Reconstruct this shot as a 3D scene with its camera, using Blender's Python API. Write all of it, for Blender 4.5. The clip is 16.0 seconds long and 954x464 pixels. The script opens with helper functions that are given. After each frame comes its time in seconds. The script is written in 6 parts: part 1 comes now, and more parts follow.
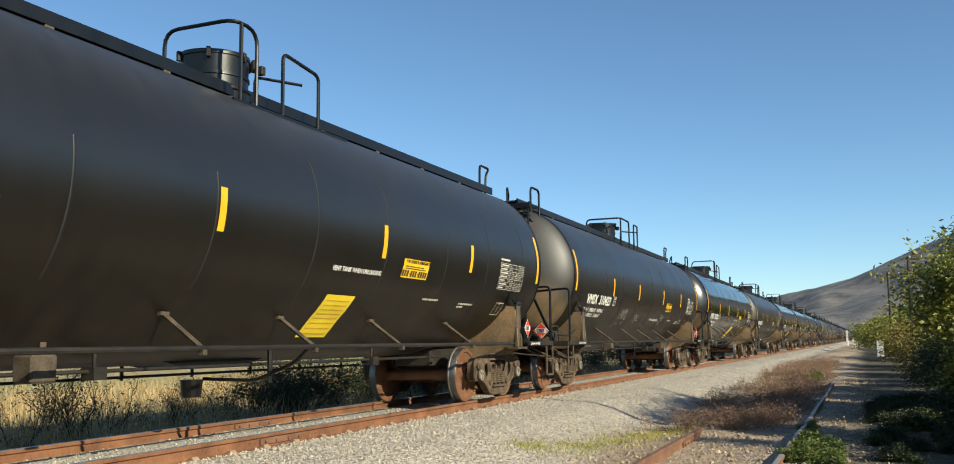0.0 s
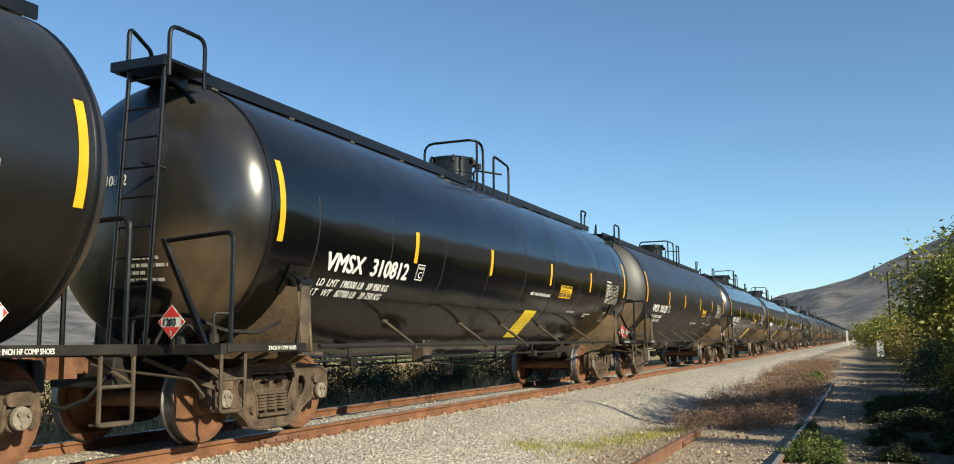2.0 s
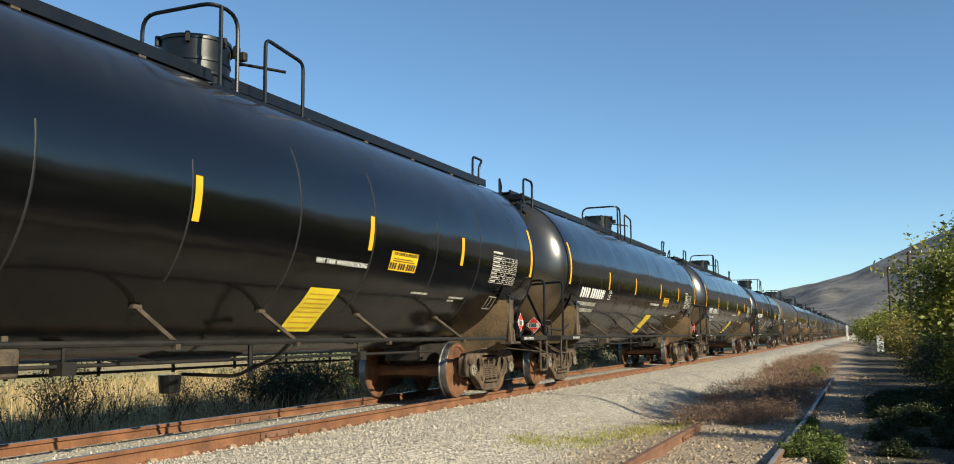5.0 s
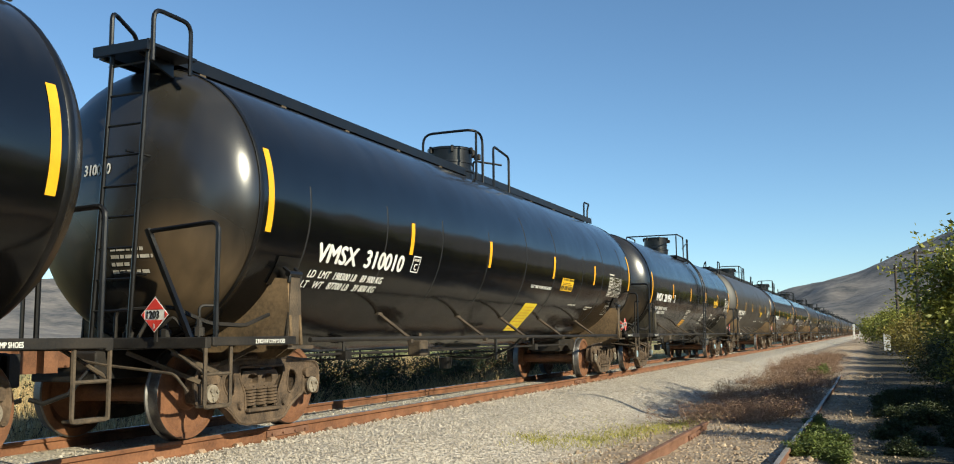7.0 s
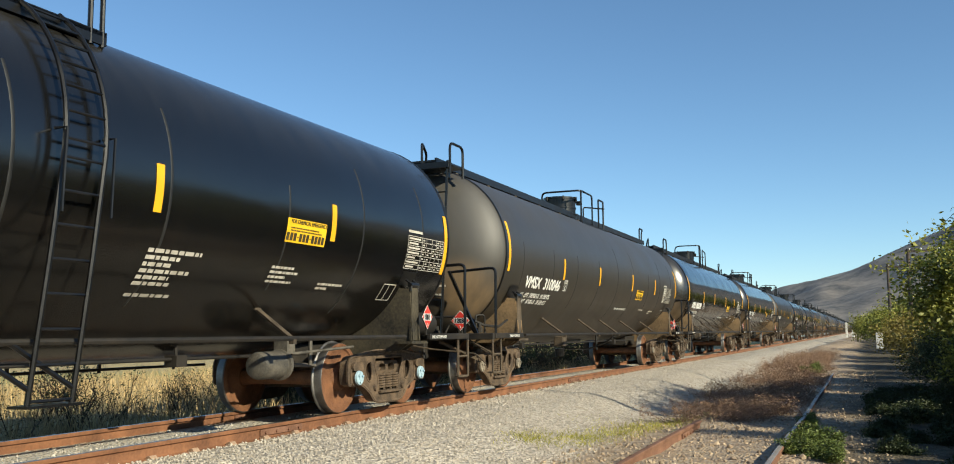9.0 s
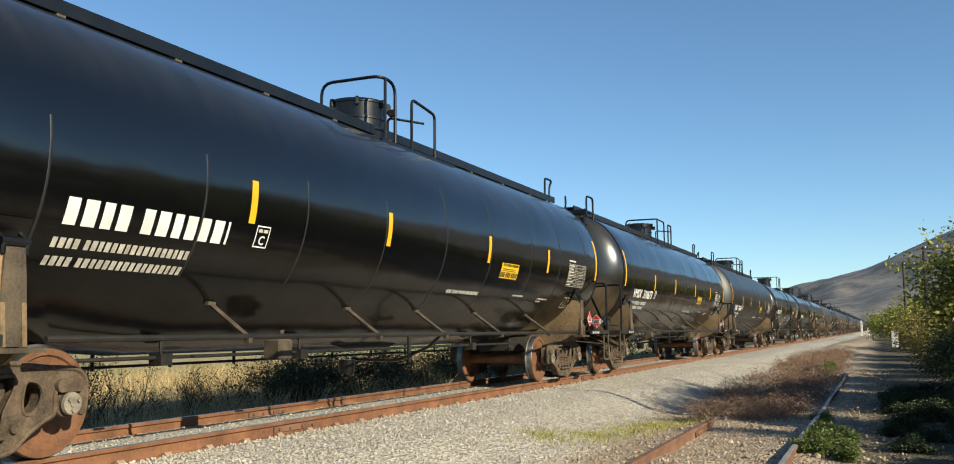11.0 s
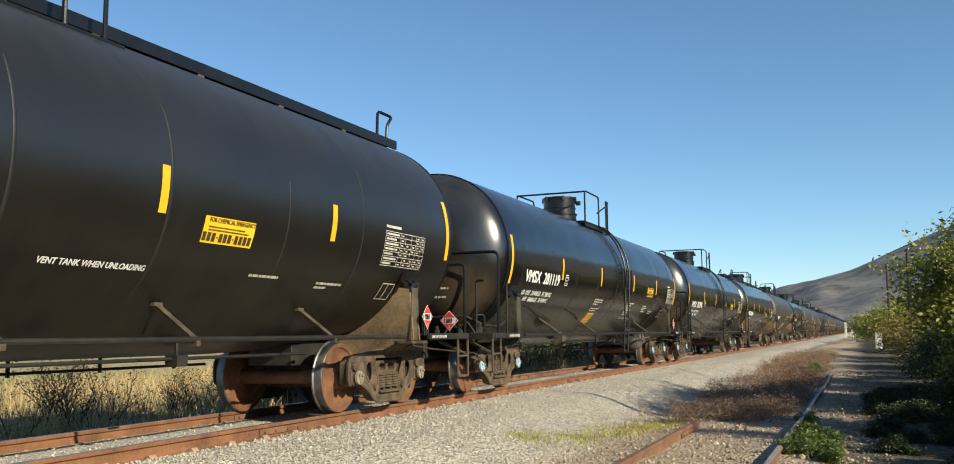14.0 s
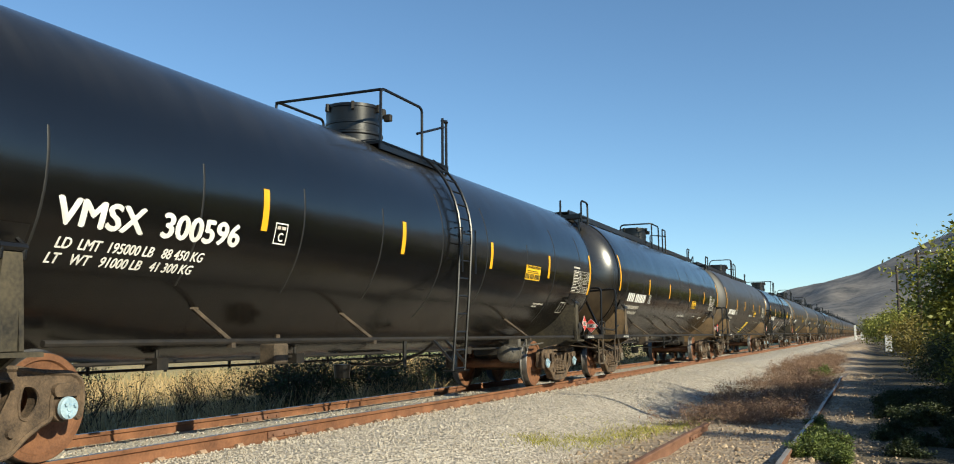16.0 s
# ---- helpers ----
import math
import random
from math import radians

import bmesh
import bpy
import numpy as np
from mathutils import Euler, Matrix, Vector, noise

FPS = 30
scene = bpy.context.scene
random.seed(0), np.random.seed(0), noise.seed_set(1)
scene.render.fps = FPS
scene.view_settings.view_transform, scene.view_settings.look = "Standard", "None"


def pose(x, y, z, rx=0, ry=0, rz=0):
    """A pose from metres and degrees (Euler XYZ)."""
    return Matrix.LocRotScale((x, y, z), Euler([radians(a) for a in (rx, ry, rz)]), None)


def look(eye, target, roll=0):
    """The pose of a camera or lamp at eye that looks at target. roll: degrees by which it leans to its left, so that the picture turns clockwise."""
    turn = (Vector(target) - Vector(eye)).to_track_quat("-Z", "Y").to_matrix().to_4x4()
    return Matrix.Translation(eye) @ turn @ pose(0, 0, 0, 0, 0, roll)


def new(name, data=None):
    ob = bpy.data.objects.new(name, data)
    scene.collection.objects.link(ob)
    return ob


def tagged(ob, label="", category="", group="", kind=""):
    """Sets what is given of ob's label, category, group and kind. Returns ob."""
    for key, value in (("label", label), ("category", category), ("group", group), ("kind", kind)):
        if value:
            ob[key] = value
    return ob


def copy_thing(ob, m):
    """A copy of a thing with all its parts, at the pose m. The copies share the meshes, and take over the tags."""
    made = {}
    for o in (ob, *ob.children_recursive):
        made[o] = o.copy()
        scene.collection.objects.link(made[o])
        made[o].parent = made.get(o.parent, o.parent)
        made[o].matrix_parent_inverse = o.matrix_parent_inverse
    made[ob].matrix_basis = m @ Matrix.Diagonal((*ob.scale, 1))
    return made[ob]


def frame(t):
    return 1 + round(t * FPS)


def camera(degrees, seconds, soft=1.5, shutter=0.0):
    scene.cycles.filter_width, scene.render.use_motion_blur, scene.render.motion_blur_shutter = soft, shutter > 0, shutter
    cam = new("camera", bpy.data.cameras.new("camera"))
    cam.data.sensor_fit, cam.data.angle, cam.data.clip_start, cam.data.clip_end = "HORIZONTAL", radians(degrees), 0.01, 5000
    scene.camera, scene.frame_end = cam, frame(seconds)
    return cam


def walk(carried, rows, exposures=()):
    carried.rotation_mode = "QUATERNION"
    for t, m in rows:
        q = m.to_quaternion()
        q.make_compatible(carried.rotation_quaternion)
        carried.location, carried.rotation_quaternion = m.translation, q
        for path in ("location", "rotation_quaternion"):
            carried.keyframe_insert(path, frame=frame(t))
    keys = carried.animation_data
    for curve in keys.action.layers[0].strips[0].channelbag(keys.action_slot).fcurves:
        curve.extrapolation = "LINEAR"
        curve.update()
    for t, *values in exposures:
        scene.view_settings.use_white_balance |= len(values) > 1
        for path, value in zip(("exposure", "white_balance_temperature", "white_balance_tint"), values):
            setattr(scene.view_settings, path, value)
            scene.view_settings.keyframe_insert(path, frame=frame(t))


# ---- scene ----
# ---- camera and its walk ----
EYE = Vector((7.183, 0.0, 1.005))
PATH = [  # seconds, yaw to the left of the track, pitch, roll
    (0.0, 22.857, 6.907, -0.68), (0.5, 22.855, 6.961, -0.67), (1.0, 23.469, 6.938, -0.60), (1.5, 23.606, 6.990, -0.59),
    (2.0, 22.858, 6.892, -0.63), (2.5, 23.125, 6.832, -0.64), (3.0, 23.666, 6.765, -0.59), (3.5, 23.039, 6.674, -0.65),
    (4.0, 22.458, 6.610, -0.63), (6.5, 23.662, 6.487, -0.56), (7.0, 23.245, 6.485, -0.59), (7.5, 23.482, 6.460, -0.59),
    (8.0, 23.859, 6.404, -0.53), (8.5, 22.839, 6.400, -0.64), (9.0, 22.851, 6.388, -0.62), (11.5, 23.761, 6.247, -0.53),
    (12.0, 22.772, 6.275, -0.62), (12.5, 22.865, 6.269, -0.61), (13.0, 22.777, 6.296, -0.65), (13.5, 22.823, 6.309, -0.57),
    (14.0, 22.812, 6.375, -0.60), (14.5, 23.496, 6.362, -0.51), (15.0, 23.904, 6.414, -0.51), (15.5, 23.253, 6.473, -0.51),
    (16.0, 23.316, 6.531, -0.56)]


def aim(yaw, pitch, roll):
    y, p = radians(yaw), radians(pitch)
    way = Vector((-math.sin(y) * math.cos(p), math.cos(y) * math.cos(p), math.sin(p)))
    return look(EYE, EYE + way, roll)


cam = camera(55.2, 16.0, soft=1.0)
walk(cam, [(t, aim(*turn)) for t, *turn in PATH], exposures=[(0.0, 0.60, 6000, -1), (16.0, 0.60, 6000, -1)])

# ---- sky and sun ----
SUN_EL, SUN_AZ = 27.0, 19.0  # the sun stands over +x, turned this far towards -y
sun_way = Vector((math.cos(radians(SUN_EL)) * math.cos(radians(SUN_AZ)), -math.cos(radians(SUN_EL)) * math.sin(radians(SUN_AZ)), math.sin(radians(SUN_EL))))
world = bpy.data.worlds.new("world")
scene.world = world
world.use_nodes = True
wn = world.node_tree.nodes
sky = wn.new("ShaderNodeTexSky")
sky.sky_type, sky.sun_disc = "NISHITA", False
sky.sun_elevation, sky.sun_rotation = radians(SUN_EL), radians(90 + SUN_AZ)
sky.altitude, sky.air_density, sky.dust_density, sky.ozone_density = 1500, 1.0, 0.1, 2.7
world.node_tree.links.new(sky.outputs[0], wn["Background"].inputs[0])
wn["Background"].inputs[1].default_value = 0.095
sun = new("sun", bpy.data.lights.new("sun", "SUN"))
sun.data.energy, sun.data.angle, sun.data.color = 5.0, radians(0.6), (1.0, 0.835, 0.615)
sun.matrix_world = look(sun_way * 50, (0, 0, 0))


# ---- materials ----
def material(name, low, high, rough=0.7, metal=0.0, scale=6.0, fine=60.0, bump=0.2, rough_spread=0.1, spread=0.0, island=False, coat=0.0, stretch=(1, 1, 1)):
    """Two colours mixed by a broad and a fine noise, with gloss and relief that follow them."""
    m = bpy.data.materials.new(name)
    m.use_nodes = True
    n, l = m.node_tree.nodes, m.node_tree.links
    b = n["Principled BSDF"]
    tc, mp = n.new("ShaderNodeTexCoord"), n.new("ShaderNodeMapping")
    mp.inputs["Scale"].default_value = stretch
    l.new(tc.outputs["Object"], mp.inputs[0])
    broad, grain = n.new("ShaderNodeTexNoise"), n.new("ShaderNodeTexNoise")
    for tex, sc, det in ((broad, scale, 5), (grain, fine, 3)):
        tex.inputs["Scale"].default_value, tex.inputs["Detail"].default_value = sc, det
        l.new(mp.outputs[0], tex.inputs["Vector"])
    add = n.new("ShaderNodeMath")
    add.operation = "MULTIPLY_ADD"
    l.new(grain.outputs[0], add.inputs[0])
    add.inputs[1].default_value = 0.45
    l.new(broad.outputs[0], add.inputs[2])
    ramp = n.new("ShaderNodeMapRange")
    ramp.inputs[1].default_value, ramp.inputs[2].default_value = 0.48, 0.98
    l.new(add.outputs[0], ramp.inputs[0])
    mix = n.new("ShaderNodeMix")
    mix.data_type = "RGBA"
    mix.inputs[6].default_value, mix.inputs[7].default_value = (*low, 1), (*high, 1)
    l.new(ramp.outputs[0], mix.inputs[0])
    colour = mix.outputs[2]
    if spread:
        src = n.new("ShaderNodeNewGeometry").outputs["Random Per Island"] if island else n.new("ShaderNodeObjectInfo").outputs["Random"]
        hsv = n.new("ShaderNodeHueSaturation")
        rng = n.new("ShaderNodeMapRange")
        rng.inputs[3].default_value, rng.inputs[4].default_value = 1 - spread, 1 + spread
        l.new(src, rng.inputs[0])
        l.new(rng.outputs[0], hsv.inputs["Value"])
        l.new(colour, hsv.inputs["Color"])
        colour = hsv.outputs[0]
    l.new(colour, b.inputs["Base Color"])
    rr = n.new("ShaderNodeMapRange")
    rr.inputs[3].default_value, rr.inputs[4].default_value = max(0.02, rough - rough_spread), min(1, rough + rough_spread)
    l.new(broad.outputs[0], rr.inputs[0])
    l.new(rr.outputs[0], b.inputs["Roughness"])
    b.inputs["Metallic"].default_value = metal
    if coat:
        b.inputs["Coat Weight"].default_value = coat
        b.inputs["Coat Roughness"].default_value = 0.08
    if bump:
        bp = n.new("ShaderNodeBump")
        bp.inputs["Strength"].default_value, bp.inputs["Distance"].default_value = bump, 0.02
        l.new(add.outputs[0], bp.inputs["Height"])
        l.new(bp.outputs[0], b.inputs["Normal"])
    return m


def tank_paint(name, base, rough, dust, wave, heads=1.0):
    """Black tank paint: faint waves in the plate, chalky scuffs, brown road dust in streaks that gather on the lower plates and the heads' feet."""
    m = bpy.data.materials.new(name)
    m.use_nodes = True
    n, l = m.node_tree.nodes, m.node_tree.links
    b = n["Principled BSDF"]
    tc = n.new("ShaderNodeTexCoord")
    sep = n.new("ShaderNodeSeparateXYZ")
    l.new(tc.outputs["Object"], sep.inputs[0])
    mp = n.new("ShaderNodeMapping")
    mp.inputs["Scale"].default_value = (1.0, 2.2, 0.45)
    l.new(tc.outputs["Object"], mp.inputs[0])
    streak, cloud, fine = (n.new("ShaderNodeTexNoise") for _ in range(3))
    for tex, sc, det, src in ((streak, 2.2, 6, mp.outputs[0]), (cloud, 0.55, 3, tc.outputs["Object"]), (fine, 45, 3, tc.outputs["Object"])):
        tex.inputs["Scale"].default_value, tex.inputs["Detail"].default_value = sc, det
        l.new(src, tex.inputs["Vector"])
    low = n.new("ShaderNodeMapRange")  # more dust thrown up onto the lower plates
    low.interpolation_type = "SMOOTHSTEP"
    low.inputs[1].default_value, low.inputs[2].default_value, low.inputs[3].default_value, low.inputs[4].default_value = 2.5, 0.9, 0.12, 1.0
    l.new(sep.outputs[2], low.inputs[0])
    sheen = n.new("ShaderNodeMapRange")  # mirrored light dimmed towards the bottom, so the lower plates look darker
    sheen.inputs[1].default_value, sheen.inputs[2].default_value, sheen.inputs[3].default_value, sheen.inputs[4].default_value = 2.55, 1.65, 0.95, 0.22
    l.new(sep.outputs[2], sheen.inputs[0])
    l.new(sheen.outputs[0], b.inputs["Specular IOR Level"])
    st = n.new("ShaderNodeMapRange")
    st.inputs[1].default_value, st.inputs[2].default_value = 0.3, 0.75
    l.new(streak.outputs[0], st.inputs[0])
    mul = n.new("ShaderNodeMath")
    mul.operation = "MULTIPLY"
    l.new(low.outputs[0], mul.inputs[0])
    l.new(st.outputs[0], mul.inputs[1])
    amount = n.new("ShaderNodeMath")
    amount.operation = "MULTIPLY"
    l.new(mul.outputs[0], amount.inputs[0])
    amount.inputs[1].default_value = dust
    head = n.new("ShaderNodeMath")  # distance along the car
    head.operation = "ABSOLUTE"
    middle = n.new("ShaderNodeMath")
    middle.operation = "SUBTRACT"
    l.new(sep.outputs[1], middle.inputs[0])
    middle.inputs[1].default_value = 0.27
    l.new(middle.outputs[0], head.inputs[0])
    hm = n.new("ShaderNodeMapRange")
    hm.interpolation_type = "SMOOTHSTEP"
    hm.inputs[1].default_value, hm.inputs[2].default_value = 7.68, 7.98
    l.new(head.outputs[0], hm.inputs[0])
    aside = n.new("ShaderNodeMath")  # the wheels throw a patch of dust up on either side of the centre line
    aside.operation = "ABSOLUTE"
    l.new(sep.outputs[0], aside.inputs[0])
    spot = n.new("ShaderNodeCombineXYZ")
    l.new(aside.outputs[0], spot.inputs[0])
    l.new(sep.outputs[2], spot.inputs[1])
    reach = n.new("ShaderNodeVectorMath")
    reach.operation = "DISTANCE"
    l.new(spot.outputs[0], reach.inputs[0])
    reach.inputs[1].default_value = (0.82, 1.72, 0.0)
    patch = n.new("ShaderNodeMapRange")
    patch.interpolation_type = "SMOOTHSTEP"
    patch.inputs[1].default_value, patch.inputs[2].default_value = 0.74, 0.22
    l.new(reach.outputs["Value"], patch.inputs[0])
    even = n.new("ShaderNodeMapRange")
    even.inputs[3].default_value, even.inputs[4].default_value = 0.25 * heads, 0.85 * heads
    l.new(st.outputs[0], even.inputs[0])
    spread = n.new("ShaderNodeMath")
    spread.operation = "MULTIPLY"
    l.new(patch.outputs[0], spread.inputs[0])
    l.new(even.outputs[0], spread.inputs[1])
    hs = n.new("ShaderNodeMath")
    hs.operation = "MULTIPLY"
    l.new(spread.outputs[0], hs.inputs[0])
    l.new(hm.outputs[0], hs.inputs[1])
    total = n.new("ShaderNodeMath")
    total.operation = "MAXIMUM"
    l.new(amount.outputs[0], total.inputs[0])
    l.new(hs.outputs[0], total.inputs[1])
    paint = n.new("ShaderNodeMix")
    paint.data_type = "RGBA"
    paint.inputs[6].default_value = (*base, 1)
    paint.inputs[7].default_value = (*[c * 1.5 for c in base], 1)
    l.new(cloud.outputs[0], paint.inputs[0])
    film = n.new("ShaderNodeMix")  # thin grey dust on the dished heads
    film.data_type = "RGBA"
    film.inputs[7].default_value = (0.060, 0.053, 0.043, 1)
    fm = n.new("ShaderNodeMath")
    fm.operation = "MULTIPLY"
    l.new(hm.outputs[0], fm.inputs[0])
    l.new(streak.outputs[0], fm.inputs[1])
    thin = n.new("ShaderNodeMath")
    thin.operation = "MULTIPLY"
    thin.inputs[1].default_value = heads
    l.new(fm.outputs[0], thin.inputs[0])
    l.new(thin.outputs[0], film.inputs[0])
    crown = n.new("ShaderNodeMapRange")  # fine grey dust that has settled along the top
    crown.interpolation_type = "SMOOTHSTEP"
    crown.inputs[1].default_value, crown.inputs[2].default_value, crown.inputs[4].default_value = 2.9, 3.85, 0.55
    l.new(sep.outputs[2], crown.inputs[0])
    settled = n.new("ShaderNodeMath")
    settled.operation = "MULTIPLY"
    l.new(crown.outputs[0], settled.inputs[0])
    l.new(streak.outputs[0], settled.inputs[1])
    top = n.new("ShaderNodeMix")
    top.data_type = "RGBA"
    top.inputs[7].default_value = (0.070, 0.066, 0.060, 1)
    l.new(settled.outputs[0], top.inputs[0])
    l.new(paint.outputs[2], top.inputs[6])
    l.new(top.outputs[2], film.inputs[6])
    mix = n.new("ShaderNodeMix")
    mix.data_type = "RGBA"
    mix.inputs[7].default_value = (0.25, 0.165, 0.085, 1)
    l.new(total.outputs[0], mix.inputs[0])
    l.new(film.outputs[2], mix.inputs[6])
    l.new(mix.outputs[2], b.inputs["Base Color"])
    rg = n.new("ShaderNodeMath")
    rg.operation = "MULTIPLY_ADD"
    l.new(total.outputs[0], rg.inputs[0])
    rg.inputs[1].default_value = 0.5
    ro = n.new("ShaderNodeMapRange")
    ro.inputs[3].default_value, ro.inputs[4].default_value = rough * 0.8, rough * 1.25
    l.new(cloud.outputs[0], ro.inputs[0])
    l.new(ro.outputs[0], rg.inputs[2])
    hr = n.new("ShaderNodeMath")
    hr.operation = "MULTIPLY_ADD"
    l.new(hm.outputs[0], hr.inputs[0])
    hr.inputs[1].default_value = 0.04 + 0.15 * heads
    l.new(rg.outputs[0], hr.inputs[2])
    l.new(hr.outputs[0], b.inputs["Roughness"])
    wav = n.new("ShaderNodeTexNoise")
    wav.inputs["Scale"].default_value, wav.inputs["Detail"].default_value = 0.9, 2
    l.new(tc.outputs["Object"], wav.inputs["Vector"])
    b1, b2 = n.new("ShaderNodeBump"), n.new("ShaderNodeBump")
    b1.inputs["Strength"].default_value, b1.inputs["Distance"].default_value = 1.0, wave
    b2.inputs["Strength"].default_value, b2.inputs["Distance"].default_value = 0.05, 0.004
    l.new(wav.outputs[0], b1.inputs["Height"])
    l.new(fine.outputs[0], b2.inputs["Height"])
    l.new(b1.outputs[0], b2.inputs["Normal"])
    l.new(b2.outputs[0], b.inputs["Normal"])
    return m


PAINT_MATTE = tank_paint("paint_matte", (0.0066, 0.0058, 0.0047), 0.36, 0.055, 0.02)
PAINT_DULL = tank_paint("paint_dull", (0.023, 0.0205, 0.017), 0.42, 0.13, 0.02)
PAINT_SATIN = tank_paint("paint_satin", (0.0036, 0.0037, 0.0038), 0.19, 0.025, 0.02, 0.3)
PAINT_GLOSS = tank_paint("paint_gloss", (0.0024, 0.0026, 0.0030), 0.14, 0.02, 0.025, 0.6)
BLACK = material("black_paint", (0.0022, 0.0022, 0.0026), (0.007, 0.0065, 0.006), 0.36, scale=4, bump=0.1)
DUSTY = material("dusty_steel", (0.035, 0.027, 0.019), (0.12, 0.088, 0.056), 0.85, scale=5, fine=40, bump=0.3)
DUSTY_GREY = material("dusty_grey_steel", (0.035, 0.032, 0.027), (0.13, 0.115, 0.093), 0.7, scale=5, fine=40, bump=0.25)
DUSTY_BLACK = material("dusty_black", (0.004, 0.0037, 0.0034), (0.026, 0.020, 0.014), 0.7, scale=4, fine=40, bump=0.25)
BOLSTER = material("bolster_paint", (0.075, 0.052, 0.028), (0.29, 0.19, 0.096), 0.9, spread=0.3, scale=1.6, fine=30, bump=0.2)
BOLSTER_DARK = material("grimy_bolster", (0.010, 0.009, 0.007), (0.10, 0.082, 0.050), 0.8, scale=1.4, fine=30, bump=0.2)
CAP_GREY = material("bearing_cap_grey", (0.13, 0.11, 0.085), (0.30, 0.26, 0.20), 0.7, scale=9, bump=0.15)
CAST = material("cast_steel", (0.030, 0.021, 0.014), (0.150, 0.102, 0.063), 0.9, scale=7, fine=55, bump=0.45)
WHEEL_RUST = material("wheel_rust", (0.075, 0.031, 0.014), (0.22, 0.098, 0.044), 0.75, scale=5, fine=50, bump=0.25)
TREAD = material("wheel_tread", (0.13, 0.12, 0.115), (0.27, 0.26, 0.245), 0.5, metal=1.0, scale=8, bump=0.05)
SEAM = material("weld_seam", (0.004, 0.004, 0.004), (0.019, 0.0185, 0.017), 0.55, scale=1.4, bump=0.2)
STEEL = material("bright_steel", (0.35, 0.35, 0.35), (0.55, 0.54, 0.52), 0.35, metal=1.0, bump=0.05)
WHITE = material("white_lettering", (0.62, 0.60, 0.55), (0.82, 0.81, 0.77), 0.6, scale=5, bump=0.02)
WHITE_DUSTY = material("dusty_white_lettering", (0.30, 0.27, 0.22), (0.62, 0.58, 0.50), 0.7, scale=9, fine=90, bump=0.02)
YELLOW = material("yellow_reflector", (0.72, 0.335, 0.006), (0.84, 0.43, 0.012), 0.45, scale=4, bump=0.02)
YELLOW_PANEL = material("yellow_panel", (0.74, 0.43, 0.008), (0.86, 0.53, 0.02), 0.5, scale=4, bump=0.02)
PATCH = material("yellow_patch", (0.74, 0.55, 0.012), (0.88, 0.70, 0.035), 0.5, scale=3, bump=0.03)
ORANGE = material("orange_patch", (0.62, 0.30, 0.015), (0.76, 0.42, 0.03), 0.5, scale=3, bump=0.03)
RED = material("placard_red", (0.52, 0.03, 0.025), (0.66, 0.06, 0.04), 0.45, scale=6, bump=0.02)
INK = material("black_ink", (0.012, 0.012, 0.012), (0.03, 0.03, 0.03), 0.6, bump=0)
NOTICE_INK = material("dark_ink", (0.03, 0.022, 0.008), (0.06, 0.045, 0.015), 0.6, bump=0)
CHALK = material("chalk_paint", (0.22, 0.22, 0.21), (0.48, 0.48, 0.46), 0.8, scale=20, bump=0.02)
CAP_BLUE = material("bearing_cap_blue", (0.22, 0.33, 0.42), (0.42, 0.55, 0.62), 0.5, scale=14, bump=0.1)
RAIL_RUST = material("rail_rust", (0.10, 0.042, 0.019), (0.25, 0.112, 0.052), 0.85, scale=3.0, fine=35, bump=0.25)
RAIL_OLD = material("rail_rust_old", (0.10, 0.045, 0.025), (0.23, 0.12, 0.075), 0.9, scale=3.0, fine=35, bump=0.4)
RAIL_TOP = material("rail_top", (0.10, 0.09, 0.085), (0.24, 0.22, 0.21), 0.35, metal=0.8, scale=3, bump=0.05, stretch=(6, 0.4, 1))
# pale top of one siding rail, the sky's reflection put into its colour
RAIL_SKY_TOP = material("rail_sky_top", (0.20, 0.17, 0.14), (0.38, 0.33, 0.28), 0.5, metal=0.1, scale=3, bump=0.05)
TIE = material("tie_dusty", (0.26, 0.22, 0.17), (0.47, 0.42, 0.34), 0.95, scale=4, fine=30, bump=0.4, spread=0.15)
CLIP = material("dusty_clip", (0.16, 0.09, 0.05), (0.36, 0.26, 0.18), 0.9, scale=6, bump=0.3, spread=0.25)
STONE = material("ballast_stone", (0.29, 0.255, 0.21), (0.54, 0.485, 0.41), 0.95, scale=4, fine=60, bump=0.3, spread=0.17, island=True)
DIRT_STONE = material("dirt_stone", (0.25, 0.18, 0.115), (0.49, 0.385, 0.27), 0.95, scale=4, fine=60, bump=0.3, spread=0.32, island=True)
WOOD = material("pole_wood", (0.035, 0.026, 0.02), (0.11, 0.085, 0.065), 0.9, scale=4, fine=40, bump=0.4, stretch=(3, 3, 0.4))
CONCRETE = material("white_concrete", (0.58, 0.56, 0.51), (0.80, 0.78, 0.73), 0.85, scale=3, bump=0.2)
WIRE = material("wire", (0.03, 0.03, 0.03), (0.06, 0.06, 0.06), 0.6, bump=0)
BARK = material("bark", (0.045, 0.034, 0.025), (0.13, 0.10, 0.075), 0.95, scale=9, fine=60, bump=0.5)
TWIG = material("twig", (0.026, 0.017, 0.011), (0.095, 0.062, 0.038), 0.95, scale=9, bump=0.2)
DEAD = material("dead_weed", (0.13, 0.078, 0.050), (0.34, 0.22, 0.145), 0.95, scale=5, bump=0.1, spread=0.35, island=True)
STRAW = material("dry_grass", (0.30, 0.205, 0.085), (0.56, 0.42, 0.21), 0.9, scale=1.2, bump=0.05, spread=0.4, island=True)


